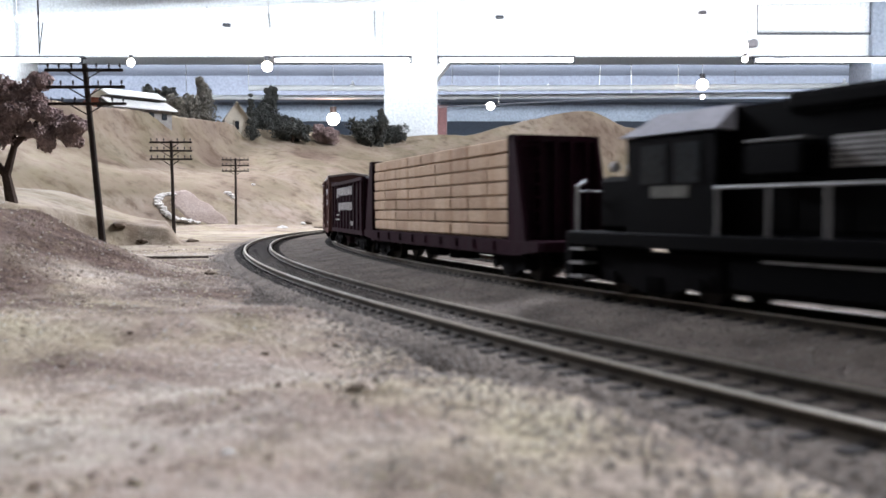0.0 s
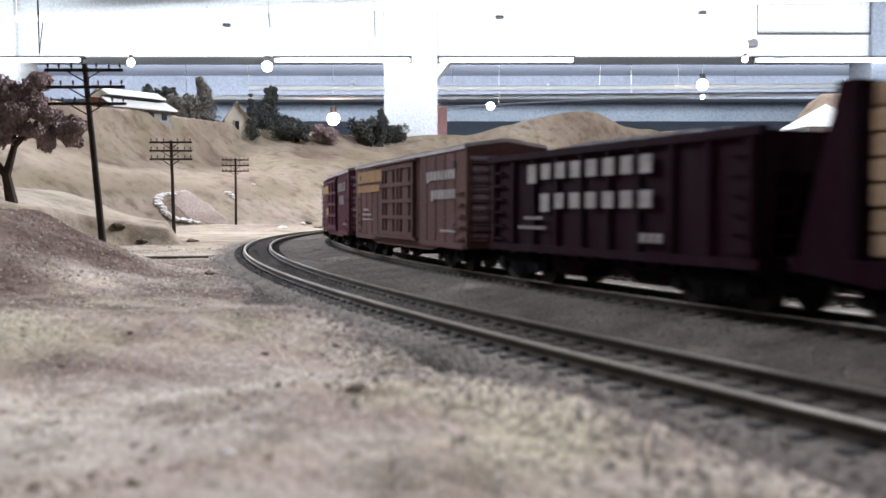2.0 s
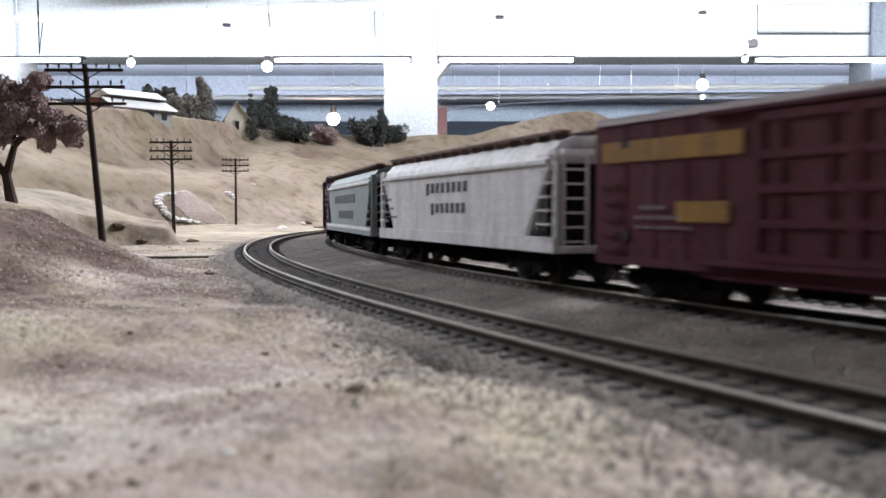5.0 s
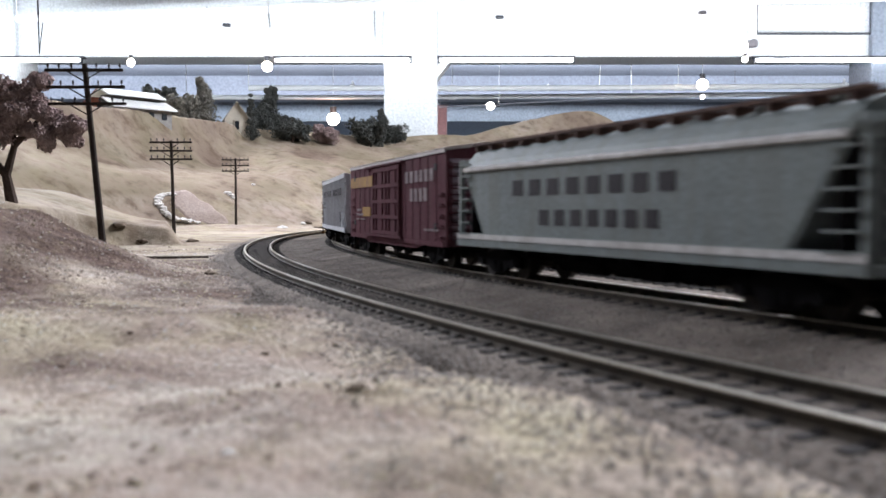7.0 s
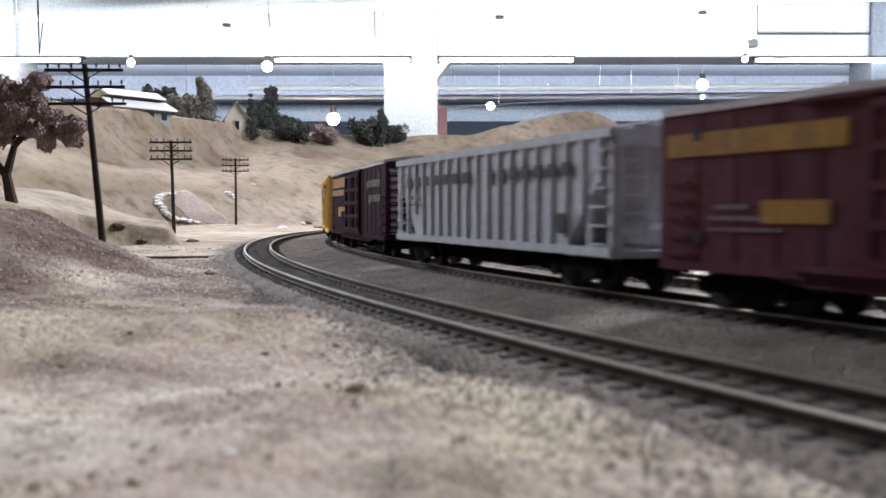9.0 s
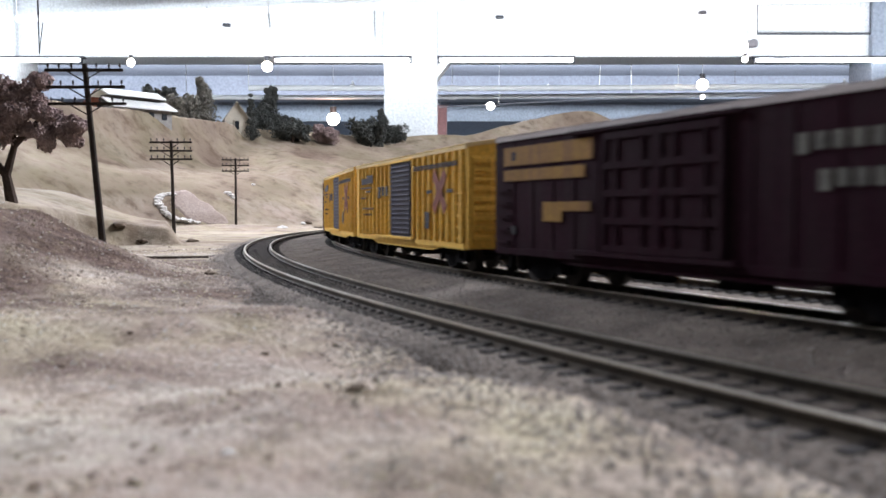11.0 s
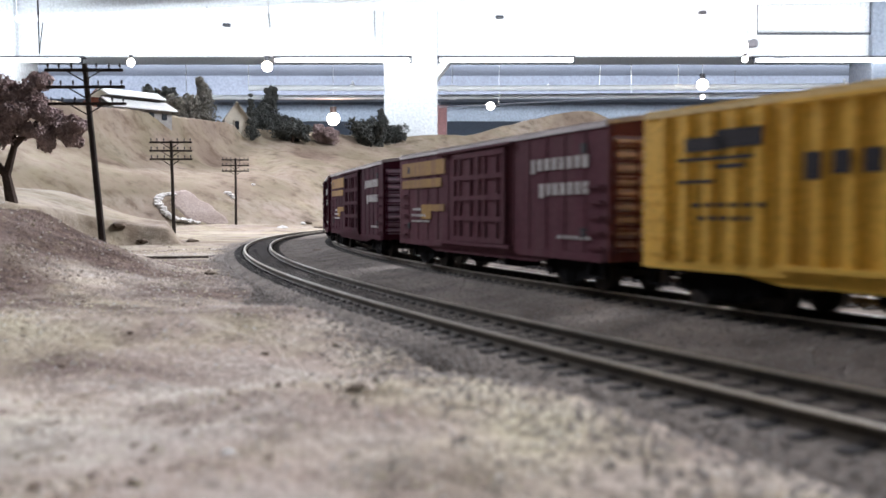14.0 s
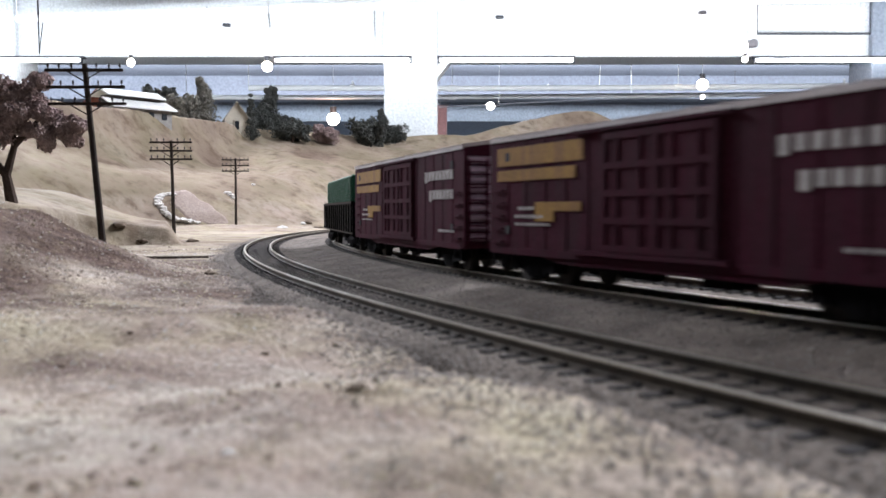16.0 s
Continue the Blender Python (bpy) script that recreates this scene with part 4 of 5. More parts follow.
for k, (px, py, ln, tn) in enumerate(((300, 460, 46, 8), (575, 404, 40, 20), (820, 500, 20, -30))):
    c = on_land(px, py)
    bm = bmesh.new()
    rod(bm, (-ln / 2, 0, 1), (ln / 2, 0, 1.4), 1.0, 0.7)
    o = part("stick", bm, BARK)
    o.matrix_basis = pose(c.x * MM, c.y * MM, (float(ground(c.x, c.y))) * MM, 0, 0, tn)
    tagged(o, "thin dark stick lying on the sand", "stick", "sticks on the ground")
# scattered dark crumbs and twigs
verts, faces = [], []
rr = random.Random(21)
for i in range(600):
    x, y = rr.uniform(-330, 160), 70 + 700 * rr.random() ** 1.6
    if math.hypot(x - CX, y - CY) - R_NEAR < 26:
        continue
    r = rr.choice((0.2, 0.25, 0.3, 0.5)) * (1 + y / 400)
    z, b0 = float(ground(x, y)), len(verts)
    for u, v, w in OCT:
        k = r * rr.uniform(0.6, 1.3)
        verts.append((x + k * u, y + k * v, z + k * w * 0.7))
    faces += [tuple(b0 + j for j in f) for f in OF]
tagged(mesh_from("scattered_crumbs", verts, faces, ROCK), "dark crumbs strewn on the dry earth", "gravel", kind="stuff")


# ---- the train ----
TRAIN = []


def on_track(q):
    """Point q mm along the centre line of the train's track."""
    a = PHI0 - q / R_FAR
    return Vector((CX + R_FAR * math.cos(a), CY + R_FAR * math.sin(a), 0))


def car_pose(s, half):
    """Pose of a car whose middle is at s: x to its trailing end, y to the outside of the curve."""
    a, b = on_track(s - half), on_track(s + half)
    m, d = (a + b) / 2, b - a
    return pose(m.x * MM, m.y * MM, Z_FAR * MM, 0, 0, math.degrees(math.atan2(d.y, d.x)))


bm = bmesh.new()
rod(bm, (0, -11, 0), (0, 11, 0), 1.0, seg=8)
for sg in (-1, 1):
    rod(bm, (0, sg * 7.1, 0), (0, sg * 9.6, 0), 5.1, seg=20)
    rod(bm, (0, sg * 6.5, 0), (0, sg * 7.1, 0), 5.75, seg=20)
WHEELSET = part("wheelset", bm, WHEEL)
AXLES = []


def truck(car, x, big=False):
    """Two side frames with springs, a bolster and two wheelsets."""
    wb = 11.5 if not big else 17
    bm = bmesh.new()
    for sg in (-1, 1):
        y0, y1 = sg * 11.2, sg * 13.4
        prism(bm, [(-wb - 4, 4.0), (-wb - 4, 7.6), (-wb + 3, 8.6), (-4, 9.6), (4, 9.6), (wb - 3, 8.6), (wb + 4, 7.6), (wb + 4, 4.0), (wb - 3.5, 4.2), (4, 1.8), (-4, 1.8), (-wb + 3.5, 4.2)], "y", y0, y1)
        for k in (-2.2, 0, 2.2):
            rod(bm, (k, sg * 13.2, 2.6), (k, sg * 13.2, 6.2), 0.9)
        for k in (-wb, wb):
            rod(bm, (k, sg * 13.3, 5.2), (k, sg * 14.3, 5.2), 1.7, seg=10)
    box(bm, -3, 3, -13, 13, 4.5, 8.5)
    if big:
        for sg in (-1, 1):
            bbox(bm, -24, 24, *sorted((sg * 11.0, sg * 12.8)), 3.6, 12.8, 0.5)
    t = part("truck", bm, UNDER, car)
    t.matrix_basis = pose(x * MM, 0, 0)
    for k in ((-wb, wb) if not big else (-wb, 0, wb)):
        w = new("wheelset", WHEELSET.data)
        w.parent = t
        w.matrix_basis = pose(k * MM, 0, 5.2 * MM)
        AXLES.append((w, k))


def coupler(car, x, sg, reach):
    bm = bmesh.new()
    box(bm, min(x, x + sg * reach), max(x, x + sg * reach), -1.3, 1.3, 7.6, 10.0)
    bbox(bm, x + sg * reach - 2, x + sg * reach + 2, -2.4, 2.4, 6.8, 10.8, 0.6)
    part("coupler", bm, UNDER, car)


def running_gear(car, L, tc=None, reach=9):
    tc = tc or 0.36 * L
    for sg in (-1, 1):
        truck(car, sg * tc)
        coupler(car, sg * (L / 2 - 1), sg, reach)
    bm = bmesh.new()
    box(bm, -L / 2 + 2, L / 2 - 2, -3.2, 3.2, 6.5, 10.5)
    part("centre_sill", bm, UNDER, car)
    bm = bmesh.new()
    for k in np.linspace(-L * 0.3, L * 0.3, 9):
        box(bm, k - 0.7, k + 0.7, -15, 15, 8.2, 10.4)
    pieces("cross_bearer", bm, UNDER, car)
    bm = bmesh.new()
    rod(bm, (10, 6, 7), (26, 6, 7), 3.2, seg=10)
    box(bm, -24, -14, 3, 12, 4.5, 9)
    rod(bm, (-50, 5, 8), (50, 5, 8), 0.4)
    part("brake_gear", bm, UNDER, car)


def ladder(car, x, y, z0, z1, m, w=7, n=6, along=True):
    """Grab irons at a corner; along: on the side, else on the end."""
    bm = bmesh.new()
    for k in range(n):
        z = z0 + (z1 - z0) * k / (n - 1)
        if along:
            sy = 1 if y > 0 else -1
            box(bm, x - w / 2, x + w / 2, y + sy * 0.9 - 0.25, y + sy * 0.9 + 0.25, z - 0.3, z + 0.3)
            for e in (-w / 2, w / 2):
                box(bm, x + e - 0.3, x + e + 0.3, min(y, y + sy * 1.1), max(y, y + sy * 1.1), z - 0.3, z + 0.3)
        else:
            sx = 1 if x > 0 else -1
            box(bm, x + sx * 1.5 - 0.25, x + sx * 1.5 + 0.25, y - w / 2, y + w / 2, z - 0.3, z + 0.3)
    if not along:
        sx = 1 if x > 0 else -1
        for e in (-w / 2, w / 2):
            box(bm, x + sx * 1.0, x + sx * 1.6, y + e - 0.4, y + e + 0.4, z0 - 2, z1 + 1)
    part("ladder", bm, m, car)


def bars(car, m, y, rows, name="letter_block", label=""):
    """Plain lettering blocks on the side facing outward: rows of (x_from, x_to, z0, z1, blocks, tall_first)."""
    for xa, xb, z0, z1, n, tall in rows:
        w = (xb - xa) / n
        tiny = bmesh.new()
        for k in range(n):
            bm = bmesh.new() if z1 - z0 > 2 else tiny
            a, b = xa + w * (k + 0.19), xa + w * (k + 0.79)
            lo = z0 - (z1 - z0) * (0.22 if tall and k == 0 else 0)
            box(bm, min(a, b), max(a, b), y - 0.1, y + 0.12, lo, z1)
            if bm is not tiny:
                part(name, bm, m, car, label)
        if tiny.verts:
            part("small_print", tiny, m, car)
        else:
            tiny.free()


def register(car, s, half):
    TRAIN.append((car, s, half))


def boxcar(s, L, paint, label, roof_mat, door=(-22, 24), panel=None, letters=None, ribs=False, door_mat=None, group="freight cars", zr=47.5, reach=9, mark=None):
    car = thing("boxcar", label, "boxcar", group)
    W = 16.2
    bm = bmesh.new()
    prism(bm, [(-W, 9.2), (W, 9.2), (W, zr - 0.6), (0, zr + 1.6), (-W, zr - 0.6)], "x", -L / 2, L / 2)
    part("body", bm, paint, car)
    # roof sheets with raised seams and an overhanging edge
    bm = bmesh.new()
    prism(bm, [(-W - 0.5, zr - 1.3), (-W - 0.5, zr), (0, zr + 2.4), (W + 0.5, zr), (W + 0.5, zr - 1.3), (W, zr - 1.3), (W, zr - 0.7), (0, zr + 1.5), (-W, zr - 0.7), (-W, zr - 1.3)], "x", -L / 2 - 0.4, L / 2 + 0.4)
    rf = part("roof", bm, roof_mat, car, "pale roof sheets")
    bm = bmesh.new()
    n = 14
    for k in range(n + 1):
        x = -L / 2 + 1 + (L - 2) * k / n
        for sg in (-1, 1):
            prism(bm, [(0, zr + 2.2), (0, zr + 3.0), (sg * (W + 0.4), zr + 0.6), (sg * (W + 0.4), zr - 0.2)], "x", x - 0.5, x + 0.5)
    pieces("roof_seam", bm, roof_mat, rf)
    # corrugated ends
    for sg in (-1, 1):
        bm = bmesh.new()
        x0 = sg * L / 2
        for k in range(9):
            z = 13.5 + k * (zr - 17) / 8.5
            prism(bm, [(x0, z - 1.5), (x0 + sg * 1.5, z - 0.5), (x0 + sg * 1.5, z + 0.5), (x0, z + 1.5)], "y", -W + 1.6, W - 1.6)
        pieces("end_rib", bm, paint if ribs else RIB_GLINT, car)
        bm = bmesh.new()
        for e in (-1, 1):
            box(bm, min(x0, x0 + sg * 1.2), max(x0, x0 + sg * 1.2), e * W - (1.4 if e > 0 else 0), e * W + (0 if e > 0 else 1.4), 9.2, zr - 1)
        pieces("corner_post", bm, paint, car)
        ladder(car, x0, W - 5.5, 13, zr - 6, paint, 7, 7, False)
        ladder(car, sg * (L / 2 - 5.5), W, 13, 30, paint, 7, 5)
        ladder(car, sg * (L / 2 - 5.5), -W, 13, 30, paint, 7, 5)
        bm = bmesh.new()
        box(bm, min(sg * (L / 2 - 9), sg * (L / 2 - 2)), max(sg * (L / 2 - 9), sg * (L / 2 - 2)), W - 0.6, W + 0.2, 4.6, 5.2)
        for q in (9, 2):
            box(bm, sg * (L / 2 - q) - 0.3, sg * (L / 2 - q) + 0.3, W - 0.5, W + 0.1, 4.6, 9.4)
        part("stirrup_step", bm, UNDER, car)
    bm = bmesh.new()
    x0 = -L / 2 - 2.2
    rod(bm, (x0, -5, 26), (x0 - 0.8, -5, 26), 2.8, seg=14)
    rod(bm, (x0 + 2.4, -5, 26), (x0, -5, 26), 0.7)
    part("brake_wheel", bm, paint, car)
    # side sills, door and its tracks, on both sides
    for sg in (1, -1):
        bm = bmesh.new()
        y0, y1 = sorted((sg * W, sg * (W + 0.5)))
        box(bm, -L / 2 + 1, L / 2 - 1, y0, y1, 9.0, 11.2)
        prism(bm, [(-L * .33, 9.2), (-L * .25, 7.2), (L * .25, 7.2), (L * .33, 9.2)], "y", *sorted((sg * (W - 1.5), sg * (W - 0.3))))
        part("side_sill", bm, paint, car)
        dm = door_mat or paint
        bm = bmesh.new()
        xa, xb = door
        ya, yb = sorted((sg * W, sg * (W + 0.9)))
        if ribs:
            box(bm, xa, xb, ya, yb, 11.8, zr - 2.2)
        else:
            mid = (xa + xb) / 2
            box(bm, xa, mid - 0.4, ya, yb, 11.8, zr - 2.6), box(bm, mid + 0.4, xb, ya, yb, 11.8, zr - 2.6)
        d = part("door", bm, dm, car, "dark blue ribbed sliding door" if door_mat else "")
        bm = bmesh.new()
        yc, yd = sorted((sg * (W + 0.9), sg * (W + 1.5)))
        if ribs:
            for k in range(15):
                z = 13.5 + k * (zr - 17.5) / 14
                box(bm, xa + 1, xb - 1, yc, yd, z - 0.22, z + 0.22)
            pieces("door_rib", bm, STEELRIB, d, "worn pale door rib")
        else:
            for z in (13, 20.5, 28, 35.5, zr - 4):
                for p, q in ((xa, mid - 0.8), (mid + 0.8, xb)):
                    prism(bm, [(p + .6, z - 0.9), (q - .6, z - 0.9), (q - .6, z + 0.9), (p + .6, z + 0.9)], "y", yc, yd)
            for x in (xa, mid - 1.3, mid + 0.1, xb - 1.2):
                box(bm, x, x + 1.2, yc, yd, 12, zr - 3)
            for x in (xa + 6, mid - 7, mid + 6, xb - 7):
                box(bm, x, x + .7, yc, yd + 0.0, 12, zr - 3)
            pieces("door_rib", bm, dm, d)
        bm = bmesh.new()
        ye, yf = sorted((sg * W, sg * (W + 1.7)))
        box(bm, xa - (xb - xa) * 0.1, xb + (xb - xa) * (0.9 if ribs else 0.35), ye, yf, zr - 2.2, zr - 1.3)
        box(bm, xa - 4, xb + (xb - xa) * (0.9 if ribs else 0.35), ye, yf, 10.6, 11.8)
        pieces("door_track", bm, paint, car)
        if ribs:
            x = -L / 2 + 4
            while x < L / 2 - 3:
                if not (xa - 1.5 < x < xb + 1.5):
                    bm = bmesh.new()
                    prism(bm, [(x - 1.5, sg * W), (x - 0.8, sg * (W + 1.3)), (x + 0.8, sg * (W + 1.3)), (x + 1.5, sg * W)], "z", 11.4, zr - 1.6)
                    part("side_post", bm, paint, car)
                x += 7.8
        else:
            bm = bmesh.new()
            for k in range(1, 15):
                x = -L / 2 + L * k / 15
                if not xa - 2 < x < xb + 2:
                    box(bm, x - 0.35, x + 0.35, *sorted((sg * W, sg * (W + 0.25))), 11.3, zr - 1.4)
            pieces("seam_strip", bm, paint, car)
    if panel:
        for n, xa, xb, za, zb, slant in panel:
            bm = bmesh.new()
            prism(bm, [(xa, za), (xb, za), (xb, zb), (xa - slant, zb)], "y", W + 0.26, W + 0.45)
            part("yellow_panel", bm, PANELYEL, car, "faded yellow painted panel")
    if letters:
        bars(car, letters[0], W + (1.45 if ribs else 0.35), letters[1])
    if mark:
        mark(car, W)
    bm = bmesh.new()
    for x, z in ((L / 2 - 12, 41), (L / 2 - 12, 17), (-L / 2 + 12, 41), (-L / 2 + 12, 17)):
        box(bm, x - 1.4, x + 1.4, W, W + 0.5, z - 1.4, z + 1.4)
    pieces("tack_board", bm, LETTER_K if not ribs else paint, car)
    running_gear(car, L, reach=reach)
    register(car, s, 0.36 * L)
    return car


SP_TEXT = [(-42, -79, 35.6, 39.2, 8, True), (-48, -79, 28.0, 31.6, 7, True)]
SP_PANEL = [("a", 32, 84, 38.0, 44.0, 0), ("b", 36, 84, 33.0, 36.6, 0), ("c", 33, 59, 23.2, 26, 0), ("d", 48, 59, 20, 23.2, 0)]
SMALL = [(70, 60, 23.5, 24.6, 5, False), (72, 54, 21, 22, 7, False), (72, 50, 18.6, 19.4, 8, False), (-60, -80, 15, 16, 6, False)]
CB_TEXT = [(-29, -74, 35.6, 40.6, 6, False), (-37, -65, 27.4, 33.0, 4, False)]
CB_PANEL = [("a", 34, 86, 36.0, 41.5, 0), ("c", 38, 56, 20.5, 25.5, 0)]

boxcar(-1329, 178, FADED, "faded tan-brown double-door boxcar with pale lettering blocks", LIT_ROOF, (-25, 28), SP_PANEL[:2], (LETTER_W, SP_TEXT + SMALL), reach=12)
boxcar(-1126, 176, MAUVE, "reddish brown double-door boxcar with two-line pale lettering blocks", LIT_ROOF, (-22, 29), CB_PANEL, (LETTER_D, CB_TEXT + SMALL), reach=12)
boxcar(-529, 175, MAUVE, "reddish brown double-door boxcar with faded yellow panels", LIT_ROOF, (-22, 29), CB_PANEL, (LETTER_D, CB_TEXT + SMALL), reach=12)
boxcar(-128, 179, DEEP, "dark maroon boxcar with dull yellow panels", LIT_ROOF, (-22, 26), SP_PANEL, (LETTER_F, SP_TEXT), reach=11)
boxcar(450, 175, MAUVE, "mauve-brown double-door boxcar with chalky lettering blocks", LIT_ROOF, (-25, 21), SP_PANEL, (LETTER_W, SP_TEXT + SMALL), reach=12)
boxcar(658, 178, BROWN, "red-brown double-door boxcar with crisp white lettering blocks", LIT_ROOF, (-25, 21), SP_PANEL, (LETTER_W, SP_TEXT + SMALL), reach=12)
boxcar(860, 178, BROWN, "red-brown double-door boxcar with crisp white lettering blocks", LIT_ROOF, (-25, 21), SP_PANEL, (LETTER_W, SP_TEXT + SMALL), reach=12)


def emblem(car, W):
    """Angular red and dark emblem blocks, as plain shapes."""
    bm = bmesh.new()
    for a in (45, 135):
        c, q = math.cos(radians(a)), math.sin(radians(a))
        prism(bm, [(-60.5 + 10.5 * c - 2.4 * q, 31 + 10.5 * q + 2.4 * c), (-60.5 + 10.5 * c + 2.4 * q, 31 + 10.5 * q - 2.4 * c), (-60.5 - 10.5 * c + 2.4 * q, 31 - 10.5 * q - 2.4 * c), (-60.5 - 10.5 * c - 2.4 * q, 31 - 10.5 * q + 2.4 * c)], "y", W + 1.35 + a * 0.001, W + 1.5 + a * 0.001)
    part("emblem", bm, RED, car, "plain red crossed emblem")
    bm = bmesh.new()
    box(bm, -77, -70, W + 1.6, W + 1.7, 30.3, 31.7), box(bm, -51, -44, W + 1.6, W + 1.7, 30.3, 31.7), box(bm, -47, -41, W + 1.35, W + 1.5, 16, 23)
    pieces("emblem_bar", bm, LETTER_K, car, "dark emblem blocks")


YEL_TEXT = [(76, 54, 37.0, 40.2, 1, False), (66, 43, 37.4, 41.6, 1, False), (38, 17, 30.5, 35.2, 3, True), (82, 42, 34.8, 35.6, 1, False), (64, 50, 32.8, 33.8, 1, False), (78, 58, 29.6, 30.4, 1, False), (-24, -82, 40.2, 42.2, 16, False), (70, 46, 24, 25, 6, False), (68, 50, 21, 22, 5, False)]
boxcar(74.7, 177, YELLOW, "yellow exterior-post boxcar with a dark blue door", YELROOF, (-17.5, 15), None, (LETTER_K, YEL_TEXT), True, NAVY, reach=4, mark=emblem)
boxcar(259, 175, YELLOW, "yellow exterior-post boxcar with a dark blue door", YELROOF, (-17.5, 15), None, (LETTER_K, YEL_TEXT), True, NAVY, reach=4, mark=emblem)


def covered_hopper(s, L, paint, label, letters, walk_mat, pale_edge):
    car = thing("covered_hopper", label, "covered hopper", "freight cars")
    W, zt = 16.4, 42.5
    # rounded body, sides leaning in under the roof; ends sloped over open platforms
    prof = [(-13, 12.5), (-W, 15), (-W, 37.5), (-W + 1.3, 41), (-W + 4.5, 44.5), (-7, 46.3), (7, 46.3), (W - 4.5, 44.5), (W - 1.3, 41), (W, 37.5), (W, 15), (13, 12.5)]
    bm = bmesh.new()
    xs = [(-L / 2 + 22, -L / 2 + 5), (L / 2 - 22, L / 2 - 5)]
    va, vb = [], []
    for y, z in prof:
        k = np.clip((z - 18) / 16, 0, 1)
        va.append(bm.verts.new((xs[0][0] + (xs[0][1] - xs[0][0]) * k, y, z)))
        vb.append(bm.verts.new((xs[1][0] + (xs[1][1] - xs[1][0]) * k, y, z)))
    m = len(prof)
    for i in range(m):
        bm.faces.new((va[i], va[(i + 1) % m], vb[(i + 1) % m], vb[i]))
    bmesh.ops.triangulate(bm, faces=[bm.faces.new(va), bm.faces.new(vb[::-1])])
    body = part("body", bm, paint, car)
    for sg in (1, -1):
        bm = bmesh.new()
        box(bm, -L / 2, L / 2, *sorted((sg * (W - 1.2), sg * (W + 0.7))), 10.6, 15.2)
        part("side_sill", bm, paint, car)
        bm = bmesh.new()
        box(bm, -L / 2, L / 2, *sorted((sg * (W + 0.75), sg * (W + 0.95))), 13.2, 15.0)
        if pale_edge:
            part("sill_stripe", bm, pale_edge, car, "bright sill edge")
        else:
            bm.free()
        bm = bmesh.new()
        # a pale ledge here paints in the highlight running along it
        prism(bm, [(sg * (W - 0.2), 37.2), (sg * (W + 0.9), 37.6), (sg * (W + 0.9), 38.6), (sg * (W - 0.6), 39.2)], "x", -L / 2 + 5, L / 2 - 5)
        part("side_ledge", bm, pale_edge or paint, car)
    # ends: platform, posts, braces, ladders
    for sg in (-1, 1):
        bm = bmesh.new()
        box(bm, *sorted((sg * (L / 2 - 24), sg * L / 2)), -W, W, 10.4, 12.4)
        part("end_platform", bm, paint, car)
        for e in (-1, 1):
            bm = bmesh.new()
            box(bm, *sorted((sg * (L / 2 - 0.2), sg * (L / 2 - 2.0))), *sorted((e * W, e * (W - 1.6))), 12, 42)
            prism(bm, [(sg * (L / 2 - 1.5), 42), (sg * (L / 2 - 4.5), 42), (sg * (L / 2 - 23), 14), (sg * (L / 2 - 21), 14)], "y", *sorted((e * (W - 0.2), e * (W - 1.2))))
            part("end_post", bm, paint, car)
        ladder(car, sg * (L / 2 - 6.5), W, 15, 40, paint, 8, 7)
        ladder(car, sg * (L / 2), W - 6, 14, 40, paint, 8, 7, False)
        bm = bmesh.new()
        box(bm, *sorted((sg * (L / 2 - 6), sg * (L / 2))), -W + 3, W - 3, 40, 42)
        part("end_beam", bm, paint, car)
    # added dark sheets: the open ends hold only shade
    for sg in (-1, 1):
        bm = bmesh.new()
        box(bm, *sorted((sg * (L / 2 - 8), sg * (L / 2 - 9))), -W + 1.5, W - 1.5, 12.4, 38)
        part("shade_sheet", bm, UNDER, car, "added dark sheet standing in for shade in the open end")
    # hatches and roof walk
    bm = bmesh.new()
    box(bm, -L / 2 + 4, L / 2 - 4, -2.6, 2.6, 47.2, 48.0)
    for sg in (-1, 1):
        box(bm, -L / 2 + 4, L / 2 - 4, *sorted((sg * 9.0, sg * 13.0)), 47.0, 47.9)
        for k in range(16):
            x = -L / 2 + 8 + (L - 16) * k / 15
            box(bm, x - 0.5, x + 0.5, *sorted((sg * 2, sg * 13)), 45.0, 47.2)
    part("roof_walk", bm, walk_mat, car, "weathered roof walk grating")
    for k in range(8):
        bm = bmesh.new()
        x = -L / 2 + 16 + (L - 32) * k / 7
        rod(bm, (x, 5.5, 46), (x, 5.5, 47.6), 3.0, seg=12)
        part("hatch", bm, paint, car)
    # outlet bays
    for k in (-1, 0, 1):
        bm = bmesh.new()
        x = k * 30
        v = [bm.verts.new(c) for c in ((x - 14, -12, 12.5), (x + 14, -12, 12.5), (x + 14, 12, 12.5), (x - 14, 12, 12.5), (x - 5, -6, 4.2), (x + 5, -6, 4.2), (x + 5, 6, 4.2), (x - 5, 6, 4.2))]
        for f in ((0, 1, 5, 4), (1, 2, 6, 5), (2, 3, 7, 6), (3, 0, 4, 7), (4, 5, 6, 7), (3, 2, 1, 0)):
            bm.faces.new([v[i] for i in f])
        part("outlet_bay", bm, UNDER, car)
    bars(car, letters[0], W + 0.05, letters[1])
    running_gear(car, L, 0.36 * L, reach=9)
    register(car, s, 0.36 * L)
    return car


covered_hopper(-925, 184, PALEGREY, "pale grey covered hopper with dark lettering blocks", (LETTER_K, [(26, -22, 30.5, 34.6, 8, True), (20, -20, 22.5, 26.4, 7, True), (86, 74, 28, 29, 3, False), (86, 70, 24, 25, 5, False), (86, 66, 20, 21, 7, False)]), RUNWALK, None)
